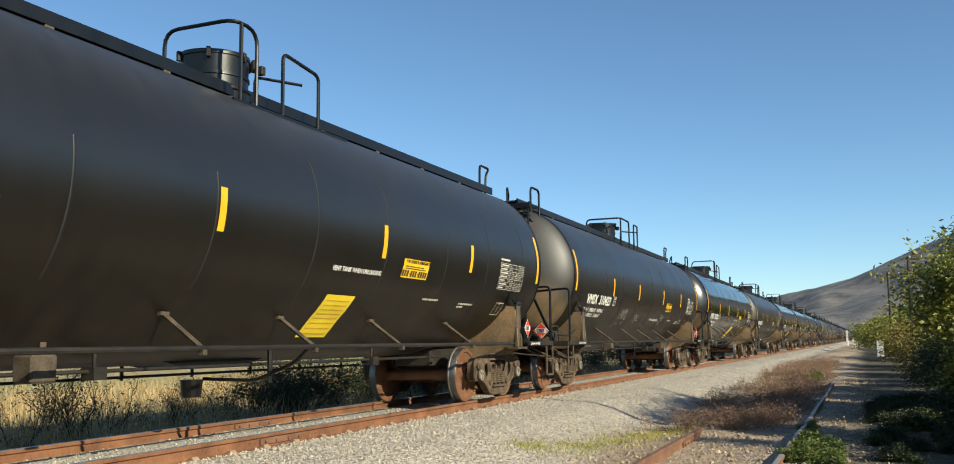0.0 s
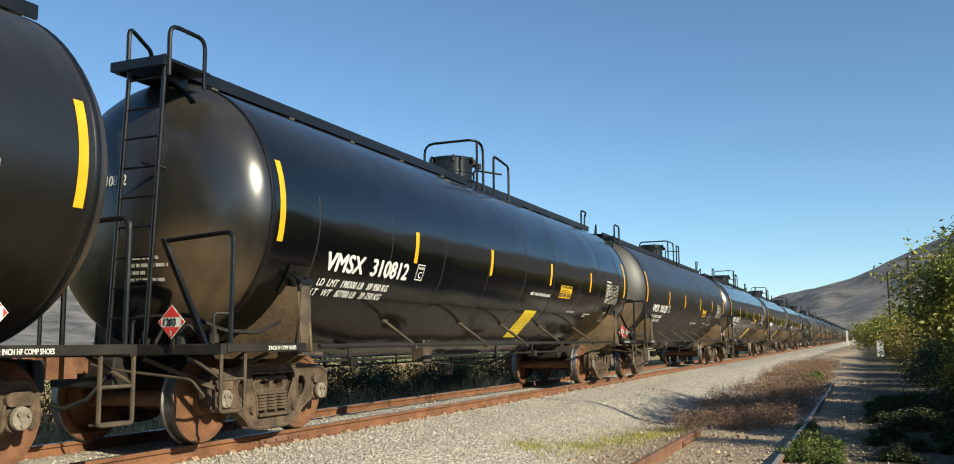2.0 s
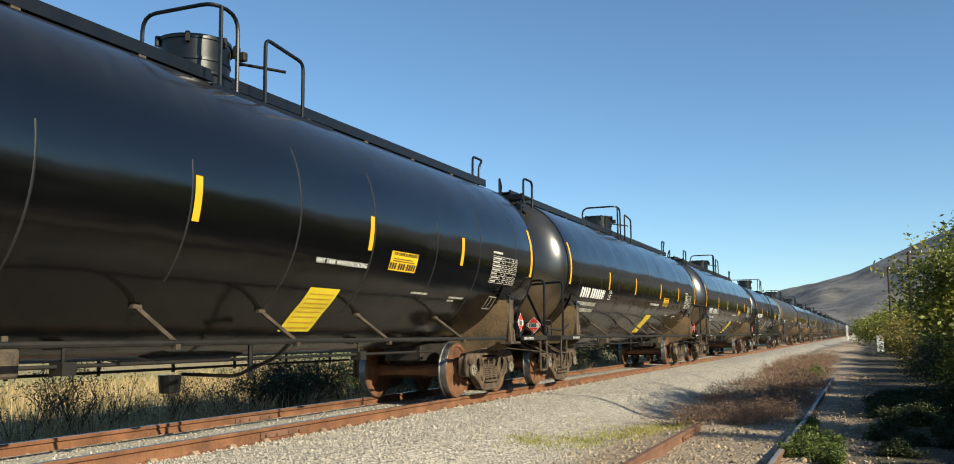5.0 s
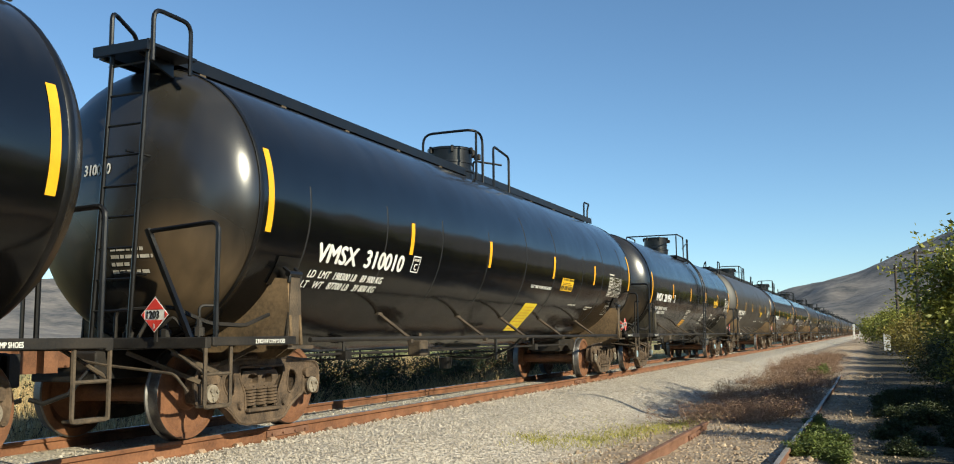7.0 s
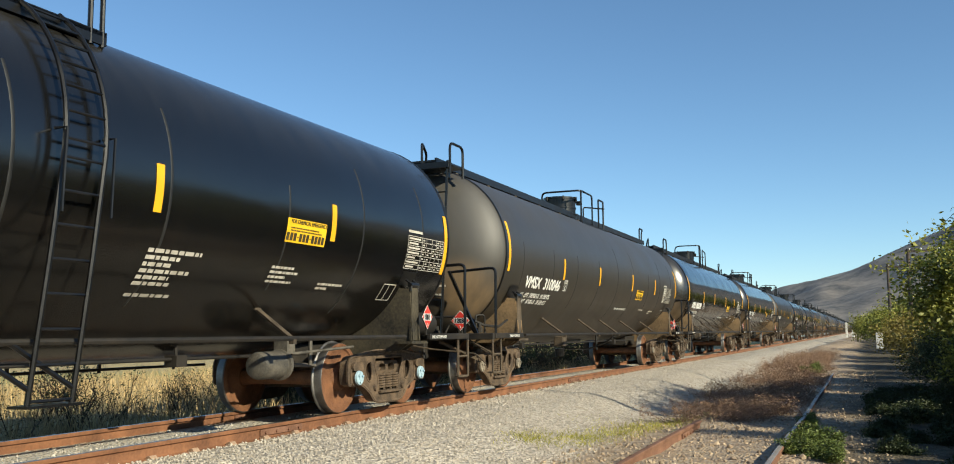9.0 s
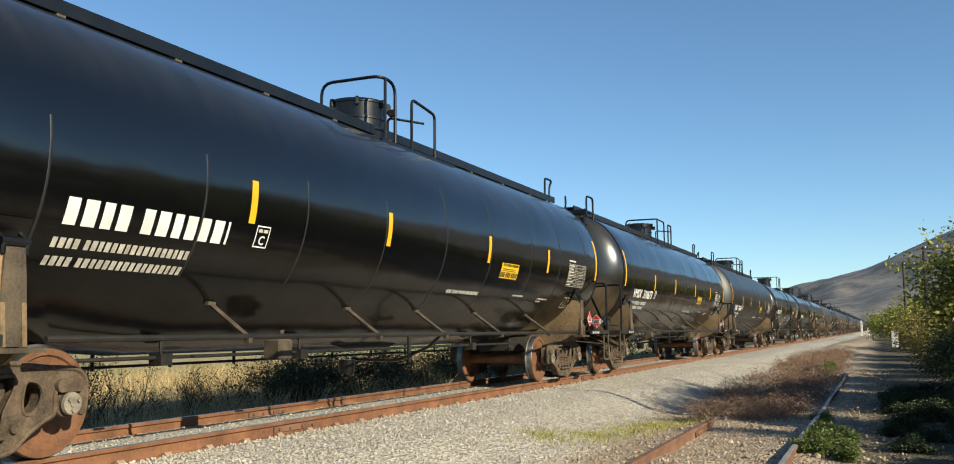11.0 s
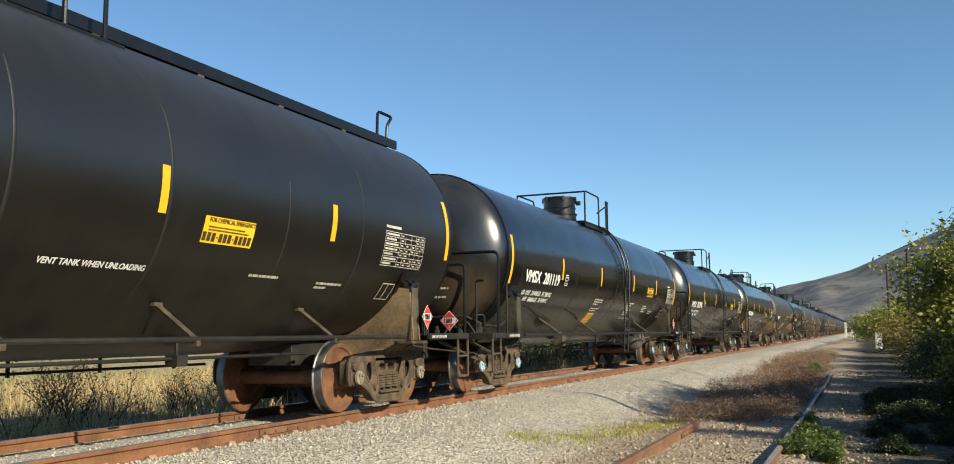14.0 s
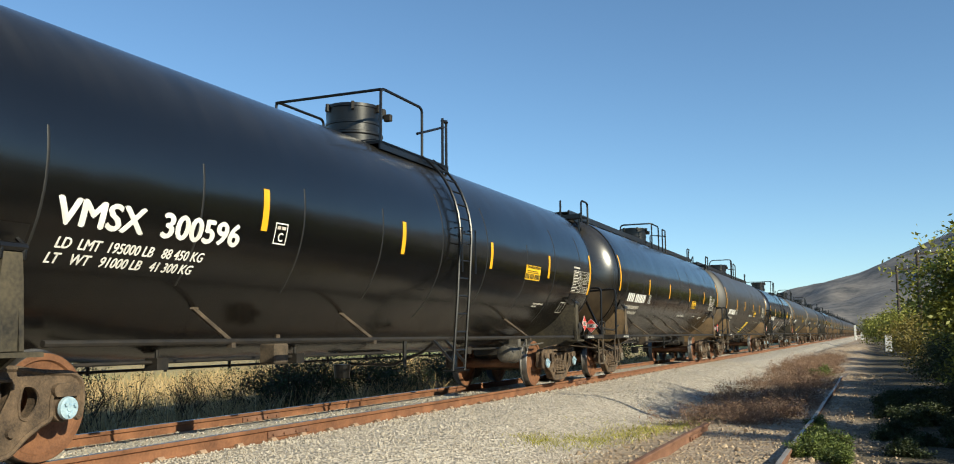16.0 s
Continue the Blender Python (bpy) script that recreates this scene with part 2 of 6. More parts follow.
def leaf_material(name, low, high):
    m = material(name, low, high, 0.6, scale=1.5, fine=20, bump=0.0, spread=0.45, island=True)
    n, l = m.node_tree.nodes, m.node_tree.links
    b = n["Principled BSDF"]
    tr, mx = n.new("ShaderNodeBsdfTranslucent"), n.new("ShaderNodeMixShader")
    l.new(b.inputs["Base Color"].links[0].from_socket, tr.inputs[0])
    mx.inputs[0].default_value = 0.25
    l.new(b.outputs[0], mx.inputs[1])
    l.new(tr.outputs[0], mx.inputs[2])
    l.new(mx.outputs[0], n["Material Output"].inputs[0])
    return m


LEAF_GREEN = leaf_material("leaf_green", (0.055, 0.072, 0.011), (0.42, 0.41, 0.068))
LEAF_YELLOW = leaf_material("leaf_yellow", (0.15, 0.12, 0.02), (0.33, 0.26, 0.055))
LEAF_DARK = leaf_material("leaf_dark", (0.022, 0.036, 0.012), (0.06, 0.075, 0.022))
LEAF_WEED = leaf_material("leaf_weed", (0.055, 0.085, 0.016), (0.20, 0.24, 0.055))
LEAF_LIME = leaf_material("grass_yellow_green", (0.26, 0.25, 0.04), (0.44, 0.40, 0.09))


def ground_material():
    """Grey ballast along the track, sandy dirt on the siding, dirt darkened for the bushes' shade beside it, straw
    fields beyond; the borders wander with a noise.
    """
    m = bpy.data.materials.new("ground")
    m.use_nodes = True
    n, l = m.node_tree.nodes, m.node_tree.links
    b = n["Principled BSDF"]
    b.inputs["Roughness"].default_value = 0.95
    tc, sep = n.new("ShaderNodeTexCoord"), n.new("ShaderNodeSeparateXYZ")
    l.new(tc.outputs["Object"], sep.inputs[0])

    def noise_tex(sc, det):
        t = n.new("ShaderNodeTexNoise")
        t.inputs["Scale"].default_value, t.inputs["Detail"].default_value = sc, det
        l.new(tc.outputs["Object"], t.inputs["Vector"])
        return t.outputs[0]

    def mixed(fac, a, c):
        x = n.new("ShaderNodeMix")
        x.data_type = "RGBA"
        l.new(fac, x.inputs[0])
        for i, v in ((6, a), (7, c)):
            if isinstance(v, tuple):
                x.inputs[i].default_value = (*v, 1)
            else:
                l.new(v, x.inputs[i])
        return x.outputs[2]

    def ranged(v, lo, hi):
        r = n.new("ShaderNodeMapRange")
        r.inputs[1].default_value, r.inputs[2].default_value = lo, hi
        l.new(v, r.inputs[0])
        return r.outputs[0]

    wob, fine, mid, big = noise_tex(0.7, 5), noise_tex(26, 4), noise_tex(5, 4), noise_tex(0.03, 4)
    off = n.new("ShaderNodeMath")
    off.operation = "MULTIPLY_ADD"
    l.new(wob, off.inputs[0])
    off.inputs[1].default_value = 1.4
    l.new(sep.outputs[0], off.inputs[2])
    x = off.outputs[0]
    vor = n.new("ShaderNodeTexVoronoi")
    vor.inputs["Scale"].default_value = 24
    l.new(tc.outputs["Object"], vor.inputs["Vector"])
    vs = n.new("ShaderNodeSeparateColor")
    l.new(vor.outputs["Color"], vs.inputs[0])
    ballast = mixed(vs.outputs[0], (0.26, 0.23, 0.19), (0.52, 0.465, 0.395))
    ab = n.new("ShaderNodeMath")
    ab.operation = "ABSOLUTE"
    l.new(sep.outputs[0], ab.inputs[0])
    ballast = mixed(ranged(ab.outputs[0], 0.95, 0.70), ballast, (0.46, 0.41, 0.33))
    dirt = mixed(ranged(mid, 0.35, 0.65), (0.25, 0.172, 0.105), (0.44, 0.33, 0.215))
    dirt = mixed(ranged(fine, 0.45, 0.75), dirt, (0.42, 0.37, 0.31))
    straw = mixed(ranged(mid, 0.3, 0.7), (0.26, 0.19, 0.08), (0.50, 0.40, 0.20))
    straw = mixed(ranged(big, 0.45, 0.6), straw, (0.27, 0.28, 0.09))
    # dirt right of the siding, the bushes' shade mixed into its dark colour
    right_shaded = mixed(ranged(mid, 0.35, 0.65), (0.045, 0.037, 0.022), (0.13, 0.102, 0.058))
    left_side = mixed(ranged(x, -3.4, -2.6), straw, ballast)
    siding = mixed(ranged(x, 4.0, 4.6), left_side, dirt)
    allc = mixed(ranged(x, 7.0, 7.9), siding, right_shaded)
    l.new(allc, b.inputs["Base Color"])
    bp = n.new("ShaderNodeBump")
    bp.inputs["Strength"].default_value, bp.inputs["Distance"].default_value = 0.8, 0.04
    hsum = n.new("ShaderNodeMath")
    hsum.operation = "ADD"
    l.new(vor.outputs["Distance"], hsum.inputs[0])
    l.new(fine, hsum.inputs[1])
    l.new(hsum.outputs[0], bp.inputs["Height"])
    l.new(bp.outputs[0], b.inputs["Normal"])
    return m


GROUND = ground_material()
# scrub with its dark tone tinted blue to stand in for distant haze
MOUNTAIN = material("hazy_mountain_scrub", (0.042, 0.047, 0.055), (0.255, 0.226, 0.200), 1.0, scale=0.016, fine=0.10, bump=0.0)


# ---- mesh helpers ----
def link(name, bm, mats, parent=None, smooth=False, label=""):
    me = bpy.data.meshes.new(name)
    bm.to_mesh(me)
    bm.free()
    for mt in (mats if isinstance(mats, (list, tuple)) else [mats]):
        me.materials.append(mt)
    if smooth:
        me.polygons.foreach_set("use_smooth", [True] * len(me.polygons))
        me.set_sharp_from_angle(angle=radians(38))
    ob = new(name, me)
    ob.parent = parent
    if label:
        ob["label"] = label
    return ob


def part(name, bm, material_, parent, label="", smooth=False):
    return link(name, bm, material_, parent, smooth, label)


def box(bm, x0, x1, y0, y1, z0, z1, bevel=0.0):
    vs = bmesh.ops.create_cube(bm, size=1.0, matrix=Matrix.Translation(((x0 + x1) / 2, (y0 + y1) / 2, (z0 + z1) / 2)) @ Matrix.Diagonal((x1 - x0, y1 - y0, z1 - z0, 1)))["verts"]
    if bevel:
        edges = list({e for v in vs for e in v.link_edges})
        bmesh.ops.bevel(bm, geom=edges, offset=bevel, segments=1, affect="EDGES")
    return bm


def tube(bm, pts, r, sides=8, closed=False):
    """A round bar along a line of points."""
    pts = [Vector(p) for p in pts]
    rings = []
    up = None
    for i, p in enumerate(pts):
        a = pts[max(i - 1, 0)]
        c = pts[min(i + 1, len(pts) - 1)]
        d = (c - a).normalized()
        if up is None:
            up = d.orthogonal().normalized()
        up = (up - d * up.dot(d)).normalized()
        side = d.cross(up)
        rr = r[i] if isinstance(r, (list, tuple)) else r
        rings.append([bm.verts.new(p + (up * math.cos(2 * math.pi * k / sides) + side * math.sin(2 * math.pi * k / sides)) * rr) for k in range(sides)])
    for a, c in zip(rings, rings[1:]):
        for k in range(sides):
            bm.faces.new((a[k], a[(k + 1) % sides], c[(k + 1) % sides], c[k]))
    bm.faces.new(rings[0][::-1])
    bm.faces.new(rings[-1])
    return bm


def rounded(pts, r=0.09, n=4):
    """The same line with its inner corners rounded."""
    pts = [Vector(p) for p in pts]
    out = [pts[0]]
    for a, b, c in zip(pts, pts[1:], pts[2:]):
        d1, d2 = (a - b), (c - b)
        k = min(r, d1.length * 0.45, d2.length * 0.45)
        p, q = b + d1.normalized() * k, b + d2.normalized() * k
        for i in range(n + 1):
            t = i / n
            out.append(p * (1 - t) ** 2 + b * 2 * t * (1 - t) + q * t * t)
    out.append(pts[-1])
    return out


def prism(bm, pts, lo, hi, axis="x"):
    """A flat outline (two coordinates a point) given a thickness along an axis."""
    def at(p, v):
        return {"x": (v, p[0], p[1]), "y": (p[0], v, p[1]), "z": (p[0], p[1], v)}[axis]
    a = [bm.verts.new(at(p, lo)) for p in pts]
    b = [bm.verts.new(at(p, hi)) for p in pts]
    n = len(pts)
    faces = [bm.faces.new(a), bm.faces.new(b[::-1])]
    for i in range(n):
        faces.append(bm.faces.new((a[i], b[i], b[(i + 1) % n], a[(i + 1) % n])))
    bmesh.ops.recalc_face_normals(bm, faces=faces)
    return bm


def lathe(bm, profile, axis="y", segments=48, mats=None, centre=(0, 0, 0)):
    """A profile of (along, radius) turned about an axis."""
    cx, cy, cz = centre
    rings = []
    for a, r in profile:
        ring = []
        for k in range(segments if r > 1e-6 else 1):
            t = 2 * math.pi * k / segments
            u, v = r * math.cos(t), r * math.sin(t)
            p = {"y": (u, a, v), "x": (a, u, v), "z": (u, v, a)}[axis]
            ring.append(bm.verts.new((p[0] + cx, p[1] + cy, p[2] + cz)))
        rings.append(ring)
    faces = []
    for i, (a, b) in enumerate(zip(rings, rings[1:])):
        for k in range(segments):
            k2 = (k + 1) % segments
            va = [a[k % len(a)], a[k2 % len(a)]] if len(a) > 1 else [a[0]]
            vb = [b[k2 % len(b)], b[k % len(b)]] if len(b) > 1 else [b[0]]
            if len(va) + len(vb) < 3:
                continue
            f = bm.faces.new(va + vb)
            if mats:
                f.material_index = mats[i]
            faces.append(f)
    bmesh.ops.recalc_face_normals(bm, faces=faces)
    return bm


def smooth(a, b, x):
    t = min(1.0, max(0.0, (x - a) / (b - a)))
    return t * t * (3 - 2 * t)


def B():
    return bmesh.new()

# ---- the tank cars ----
R, ZC, HALF, DISH, MID = 1.503, 2.473, 7.75, 0.70, 0.27
PITCH, TRUCKS, WHEELBASE, WHEEL_R = 17.944, 13.79, 1.778, 0.457
SHORT = 7.63  # half the barrel of the cars with a ladder on the flank
TURN = pose(0, 0, 0, 0, 0, 180)


def flat_text(body, size, bold=0.0, width=1.0, shear=0.0):
    """The built-in font's outlines as a flat bmesh, its lower left corner at 0, 0."""
    cu = bpy.data.curves.new("text", "FONT")
    cu.body, cu.size, cu.shear, cu.resolution_u = body, size, shear, 3
    ob = new("text", cu)
    me = bpy.data.meshes.new_from_object(ob.evaluated_get(bpy.context.evaluated_depsgraph_get()))
    bpy.data.objects.remove(ob)
    bpy.data.curves.remove(cu)
    bm = B()
    bm.from_mesh(me)
    bpy.data.meshes.remove(me)
    for v in bm.verts:
        v.co.x *= width
    if bold:  # heavier strokes: the same outlines again, a hair aside and proud
        whole = bm.verts[:] + bm.edges[:] + bm.faces[:]
        for i, (dx, dy) in enumerate(((-bold, 0), (bold, 0), (0, bold * 0.6), (0, -bold * 0.6))):
            made = bmesh.ops.duplicate(bm, geom=whole)["geom"]
            bmesh.ops.translate(bm, verts=[g for g in made if isinstance(g, bmesh.types.BMVert)], vec=(dx, dy, 0.0008 * (i + 1)))
    return bm


def bars(rows, length, height, gap, glyphs=False):
    """Rows of plain bars, as lettering too small to read: rows is a list of shares of the length; glyphs: narrow bars in two words."""
    bm = B()
    for i, share in enumerate(rows):
        y, x = -i * (height + gap), 0.0
        j = 0
        while x < length * share - 1e-6:
            w = height * (0.55, 0.62, 0.5, 0.6)[j % 4] if glyphs else (0.55, 0.9, 0.4, 0.7)[(i + j) % 4] * height * 3.2
            w = min(w, length * share - x)
            vs = [bm.verts.new(p) for p in ((x, y, 0), (x + w, y, 0), (x + w, y + height, 0), (x, y + height, 0))]
            bm.faces.new(vs)
            x += w + height * (0.65 if glyphs and j == 3 else 0.24 if glyphs else 0.45)
            j += 1
    return bm


def rect(bm, x0, y0, x1, y1, slant=0.0):
    n = max(1, int(abs(y1 - y0) / 0.08))
    rows = []
    for i in range(n + 1):
        t = i / n
        y, s = y0 + (y1 - y0) * t, slant * t
        rows.append((bm.verts.new((x0 + s, y, 0)), bm.verts.new((x1 + s, y, 0))))
    for a, b in zip(rows, rows[1:]):
        bm.faces.new((a[0], a[1], b[1], b[0]))
    return bm


def frame_rect(bm, x0, y0, x1, y1, w, slant=0.0):
    rect(bm, x0, y0, x1, y0 + w)
    rect(bm, x0 + slant, y1 - w, x1 + slant, y1)
    rect(bm, x0, y0 + w, x0 + w, y1 - w, slant)
    rect(bm, x1 - w, y0 + w, x1, y1 - w, slant)
    return bm


def belly(y, z):
    """How far the bottom plates hang in a shallow trough between the trucks."""
    return 0.17 * smooth(0.74, 1.0, (ZC - z) / R) * smooth(6.7, 4.6, abs(y))


def on_shell(bm, y0, angle, proud=0.004):
    """Bends a flat figure round the tank's near side, its origin at y0 and the given angle."""
    ys = [v.co.y for v in bm.verts]
    if max(ys) - min(ys) > 0.12:
        k = math.ceil((max(ys) - min(ys)) / 0.08)
        for i in range(1, k):
            y = min(ys) + (max(ys) - min(ys)) * i / k
            bmesh.ops.bisect_plane(bm, geom=bm.verts[:] + bm.edges[:] + bm.faces[:], plane_co=(0, y, 0), plane_no=(0, 1, 0))
    for v in bm.verts:
        t = radians(angle) + v.co.y / R
        rr = R + proud + v.co.z
        y, z = y0 + v.co.x, ZC + rr * math.sin(t)
        v.co = (rr * math.cos(t), y, z - belly(y, z))
    return bm


def on_head(bm, x0, z0, proud=0.006, half=HALF):
    """Lays a flat figure on the dished head at the car's -y end."""
    for v in bm.verts:
        x, z = x0 + v.co.x, z0 + v.co.y
        rho = min(0.999, math.hypot(x, z - ZC) / R)
        v.co = (x, MID - half - DISH * math.sqrt(1 - rho * rho) - proud - v.co.z, z)
    return bm


# lettering that some cars share, shaped once
def lettering(body, size, y0, angle, bold=0.0, width=1.0, shear=0.0, proud=0.004):
    return on_shell(flat_text(body, size, bold, width, shear), y0, angle, proud)


def half_of(mark, number, first, size, y0, angle, bold, width):
    """One of the two words of a car's side lettering, in its place on the shell."""
    edge = max(v.co.x for v in flat_text(mark.strip(), size, bold, width).verts) + 0.02
    bm = flat_text(mark + number, size, bold, width)
    bmesh.ops.delete(bm, geom=[v for v in bm.verts if (v.co.x > edge) == first], context="VERTS")
    return on_shell(bm, y0, angle)


def mesh_of(bm, mats):
    me = bpy.data.meshes.new("lettering")
    bm.to_mesh(me)
    bm.free()
    for mt in (mats if isinstance(mats, list) else [mats]):
        me.materials.append(mt)
    return me


def hang(name, me, parent, label=""):
    ob = new(name, me)
    ob.parent = parent
    if label:
        ob["label"] = label
    return ob


def shift(bm, x, y, z):
    bmesh.ops.translate(bm, verts=bm.verts[:], vec=(x, y, z))
    return bm


def tank_mesh(half):
    bm = B()
    prof = []
    for i in range(13):
        t = math.pi / 2 * i / 12
        prof.append((-half - DISH * math.cos(t), R * math.sin(t)))
    for y in np.linspace(-half, half, 17)[1:]:
        prof.append((float(y), R))
    for i in range(1, 13):
        t = math.pi / 2 * i / 12
        prof.append((half + DISH * math.sin(t), R * math.cos(t)))
    prof[0], prof[-1] = (prof[0][0], 0.0), (prof[-1][0], 0.0)
    lathe(bm, prof, "y", 96, centre=(0, MID, ZC))
    for v in bm.verts:
        v.co.z -= belly(v.co.y, v.co.z)
    return bm


def ring_mesh(half_width, proud, a0=-180, a1=180):
    bm = B()
    n = 64
    rows = []
    for i in range(n + 1):
        t = radians(a0 + (a1 - a0) * i / n)
        rows.append([bm.verts.new((rr * math.cos(t), y, ZC + rr * math.sin(t))) for y, rr in ((-half_width, R - 0.002), (-half_width * 0.5, R + proud), (half_width * 0.5, R + proud), (half_width, R - 0.002))])
    for a, b in zip(rows, rows[1:]):
        for j in range(3):
            bm.faces.new((a[j], a[j + 1], b[j + 1], b[j]))
    return bm


def round_loop(pts, r, n=3):
    """A closed outline with its corners rounded."""
    out = []
    for i, p in enumerate(pts):
        a, b, c = Vector(pts[i - 1]), Vector(p), Vector(pts[(i + 1) % len(pts)])
        d1, d2 = a - b, c - b
        k = min(r, d1.length * 0.45, d2.length * 0.45)
        s, e = b + d1.normalized() * k, b + d2.normalized() * k
        for j in range(n + 1):
            t = j / n
            out.append(s * (1 - t) ** 2 + b * 2 * t * (1 - t) + e * t * t)
    return out


def pierced(bm, loops, x0, x1):
    """A plate in the y-z plane from x0 to x1: the first loop its outline, the others openings through it."""
    flat = B()
    for lp in loops:
        vs = [flat.verts.new((0, p[0], p[1])) for p in lp]
        for a, b in zip(vs, vs[1:] + vs[:1]):
            flat.edges.new((a, b))
    bmesh.ops.triangle_fill(flat, use_beauty=True, use_dissolve=False, edges=flat.edges[:], normal=(1, 0, 0))
    flat.verts.index_update()
    tris = [[v.index for v in f.verts] for f in flat.faces]
    flat.free()
    faces, start = [], 0
    back = [bm.verts.new((x0, p[0], p[1])) for lp in loops for p in lp]
    front = [bm.verts.new((x1, p[0], p[1])) for lp in loops for p in lp]
    for t in tris:
        faces.append(bm.faces.new([front[i] for i in t]))
        faces.append(bm.faces.new([back[i] for i in reversed(t)]))
    for lp in loops:
        n = len(lp)
        for i in range(n):
            a, b = start + i, start + (i + 1) % n
            faces.append(bm.faces.new((back[a], back[b], front[b], front[a])))
        start += n
    bmesh.ops.recalc_face_normals(bm, faces=faces)
    return bm


def both_ways(half):
    """An outline from its half on the +y side, mirrored about y = 0."""
    return half + [(-y, z) for y, z in reversed(half)]


def side_frame():
    """A cast truck side frame at x = 1.0, its centre at y = 0: jaws over the bearings, a window either side, the spring pocket between."""
    bm = B()
    x0, x1 = 0.93, 1.06
    outer = both_ways([(0.02, 0.795), (0.40, 0.795), (0.66, 0.755), (0.98, 0.735), (1.07, 0.67), (1.085, 0.50), (1.06, 0.37), (1.015, 0.37), (1.015, 0.575), (0.765, 0.575), (0.765, 0.37), (0.68, 0.345),
                       (0.52, 0.25), (0.40, 0.135), (0.26, 0.105), (0.02, 0.105)])
    window = [(0.485, 0.665), (0.60, 0.645), (0.655, 0.575), (0.635, 0.48), (0.545, 0.385), (0.475, 0.40), (0.455, 0.50)]
    pocket = [(-0.40, 0.705), (0.40, 0.705), (0.395, 0.60), (0.30, 0.42), (0.285, 0.235), (-0.285, 0.235), (-0.30, 0.42), (-0.395, 0.60)]
    loops = [round_loop(outer, 0.05), round_loop(window, 0.045), round_loop([(-y, z) for y, z in reversed(window)], 0.045), round_loop(pocket, 0.03)]
    pierced(bm, loops, x0, x1)
    for lp, r in zip(loops, (0.024, 0.016, 0.016, 0.018)):  # the rolled lips of the casting
        ring = [(x1 - 0.004, p[0], p[1]) for p in lp]
        tube(bm, ring + ring[:1], r, 6)
    for s in (-1, 1):
        prism(bm, round_loop([(s * 0.77, 0.55), (s * 1.01, 0.55), (s * 1.03, 0.62), (s * 0.98, 0.66), (s * 0.80, 0.66), (s * 0.75, 0.62)], 0.03), x1, x1 + 0.045)
        lathe(bm, [(x1, 0.0), (x1, 0.042), (x1 + 0.03, 0.036), (x1 + 0.03, 0.0)], "x", 10, centre=(0, s * 0.385, 0.30))
    box(bm, x0 - 0.02, x1 + 0.05, -0.29, 0.29, 0.225, 0.262, 0.006)
    return bm


def spring():
    """A nest of one stout coil spring, standing."""
    bm = B()
    pts = []
    turns, n = 6.2, 74
    for i in range(n + 1):
        t = i / n
        a = 2 * math.pi * turns * t
        pts.append((0.070 * math.cos(a), 0.070 * math.sin(a), 0.275 + 0.205 * t))
    return tube(bm, pts, 0.0150, 5)


def bearing():
    bm = B()
    lathe(bm, [(0.90, 0.0), (0.90, 0.118), (1.055, 0.118), (1.065, 0.112), (1.065, 0.09), (1.10, 0.09), (1.105, 0.085), (1.105, 0.0)], "x", 20)
    return bm


def cap_mesh():
    bm = B()
    lathe(bm, [(1.10, 0.0), (1.10, 0.095), (1.128, 0.09), (1.135, 0.07), (1.128, 0.03), (1.138, 0.028), (1.138, 0.0)], "x", 20)
    for k in range(3):
        a = 2 * math.pi * k / 3 + 0.4
        lathe(bm, [(1.125, 0.0), (1.125, 0.017), (1.15, 0.017), (1.15, 0.0)], "x", 6, centre=(0, 0.055 * math.cos(a), 0.055 * math.sin(a)))
    return bm


def wheel_mesh():
    """One wheel about the x axis, its outer face towards +x."""
    bm = B()
    prof = [(0.69, 0.0), (0.69, 0.14), (0.70, 0.15), (0.735, 0.30), (0.70, 0.375), (0.677, 0.385), (0.677, 0.468), (0.688, 0.484), (0.702, 0.482), (0.714, 0.462),
            (0.722, 0.459), (0.812, 0.453), (0.820, 0.446), (0.820, 0.392), (0.800, 0.378), (0.785, 0.30), (0.80, 0.17), (0.85, 0.145), (0.86, 0.135), (0.86, 0.0)]
    mats = [0] * (len(prof) - 1)
    for i in (6, 7, 8, 9, 10, 11):
        mats[i] = 1
    return lathe(bm, prof, "x", 40, mats)


def axle_mesh():
    bm = B()
    lathe(bm, [(-1.0, 0.0), (-1.0, 0.075), (-0.86, 0.08), (-0.69, 0.11), (-0.60, 0.10), (0.0, 0.09), (0.60, 0.10), (0.69, 0.11), (0.86, 0.08), (1.0, 0.075), (1.0, 0.0)], "x", 16)
    return bm


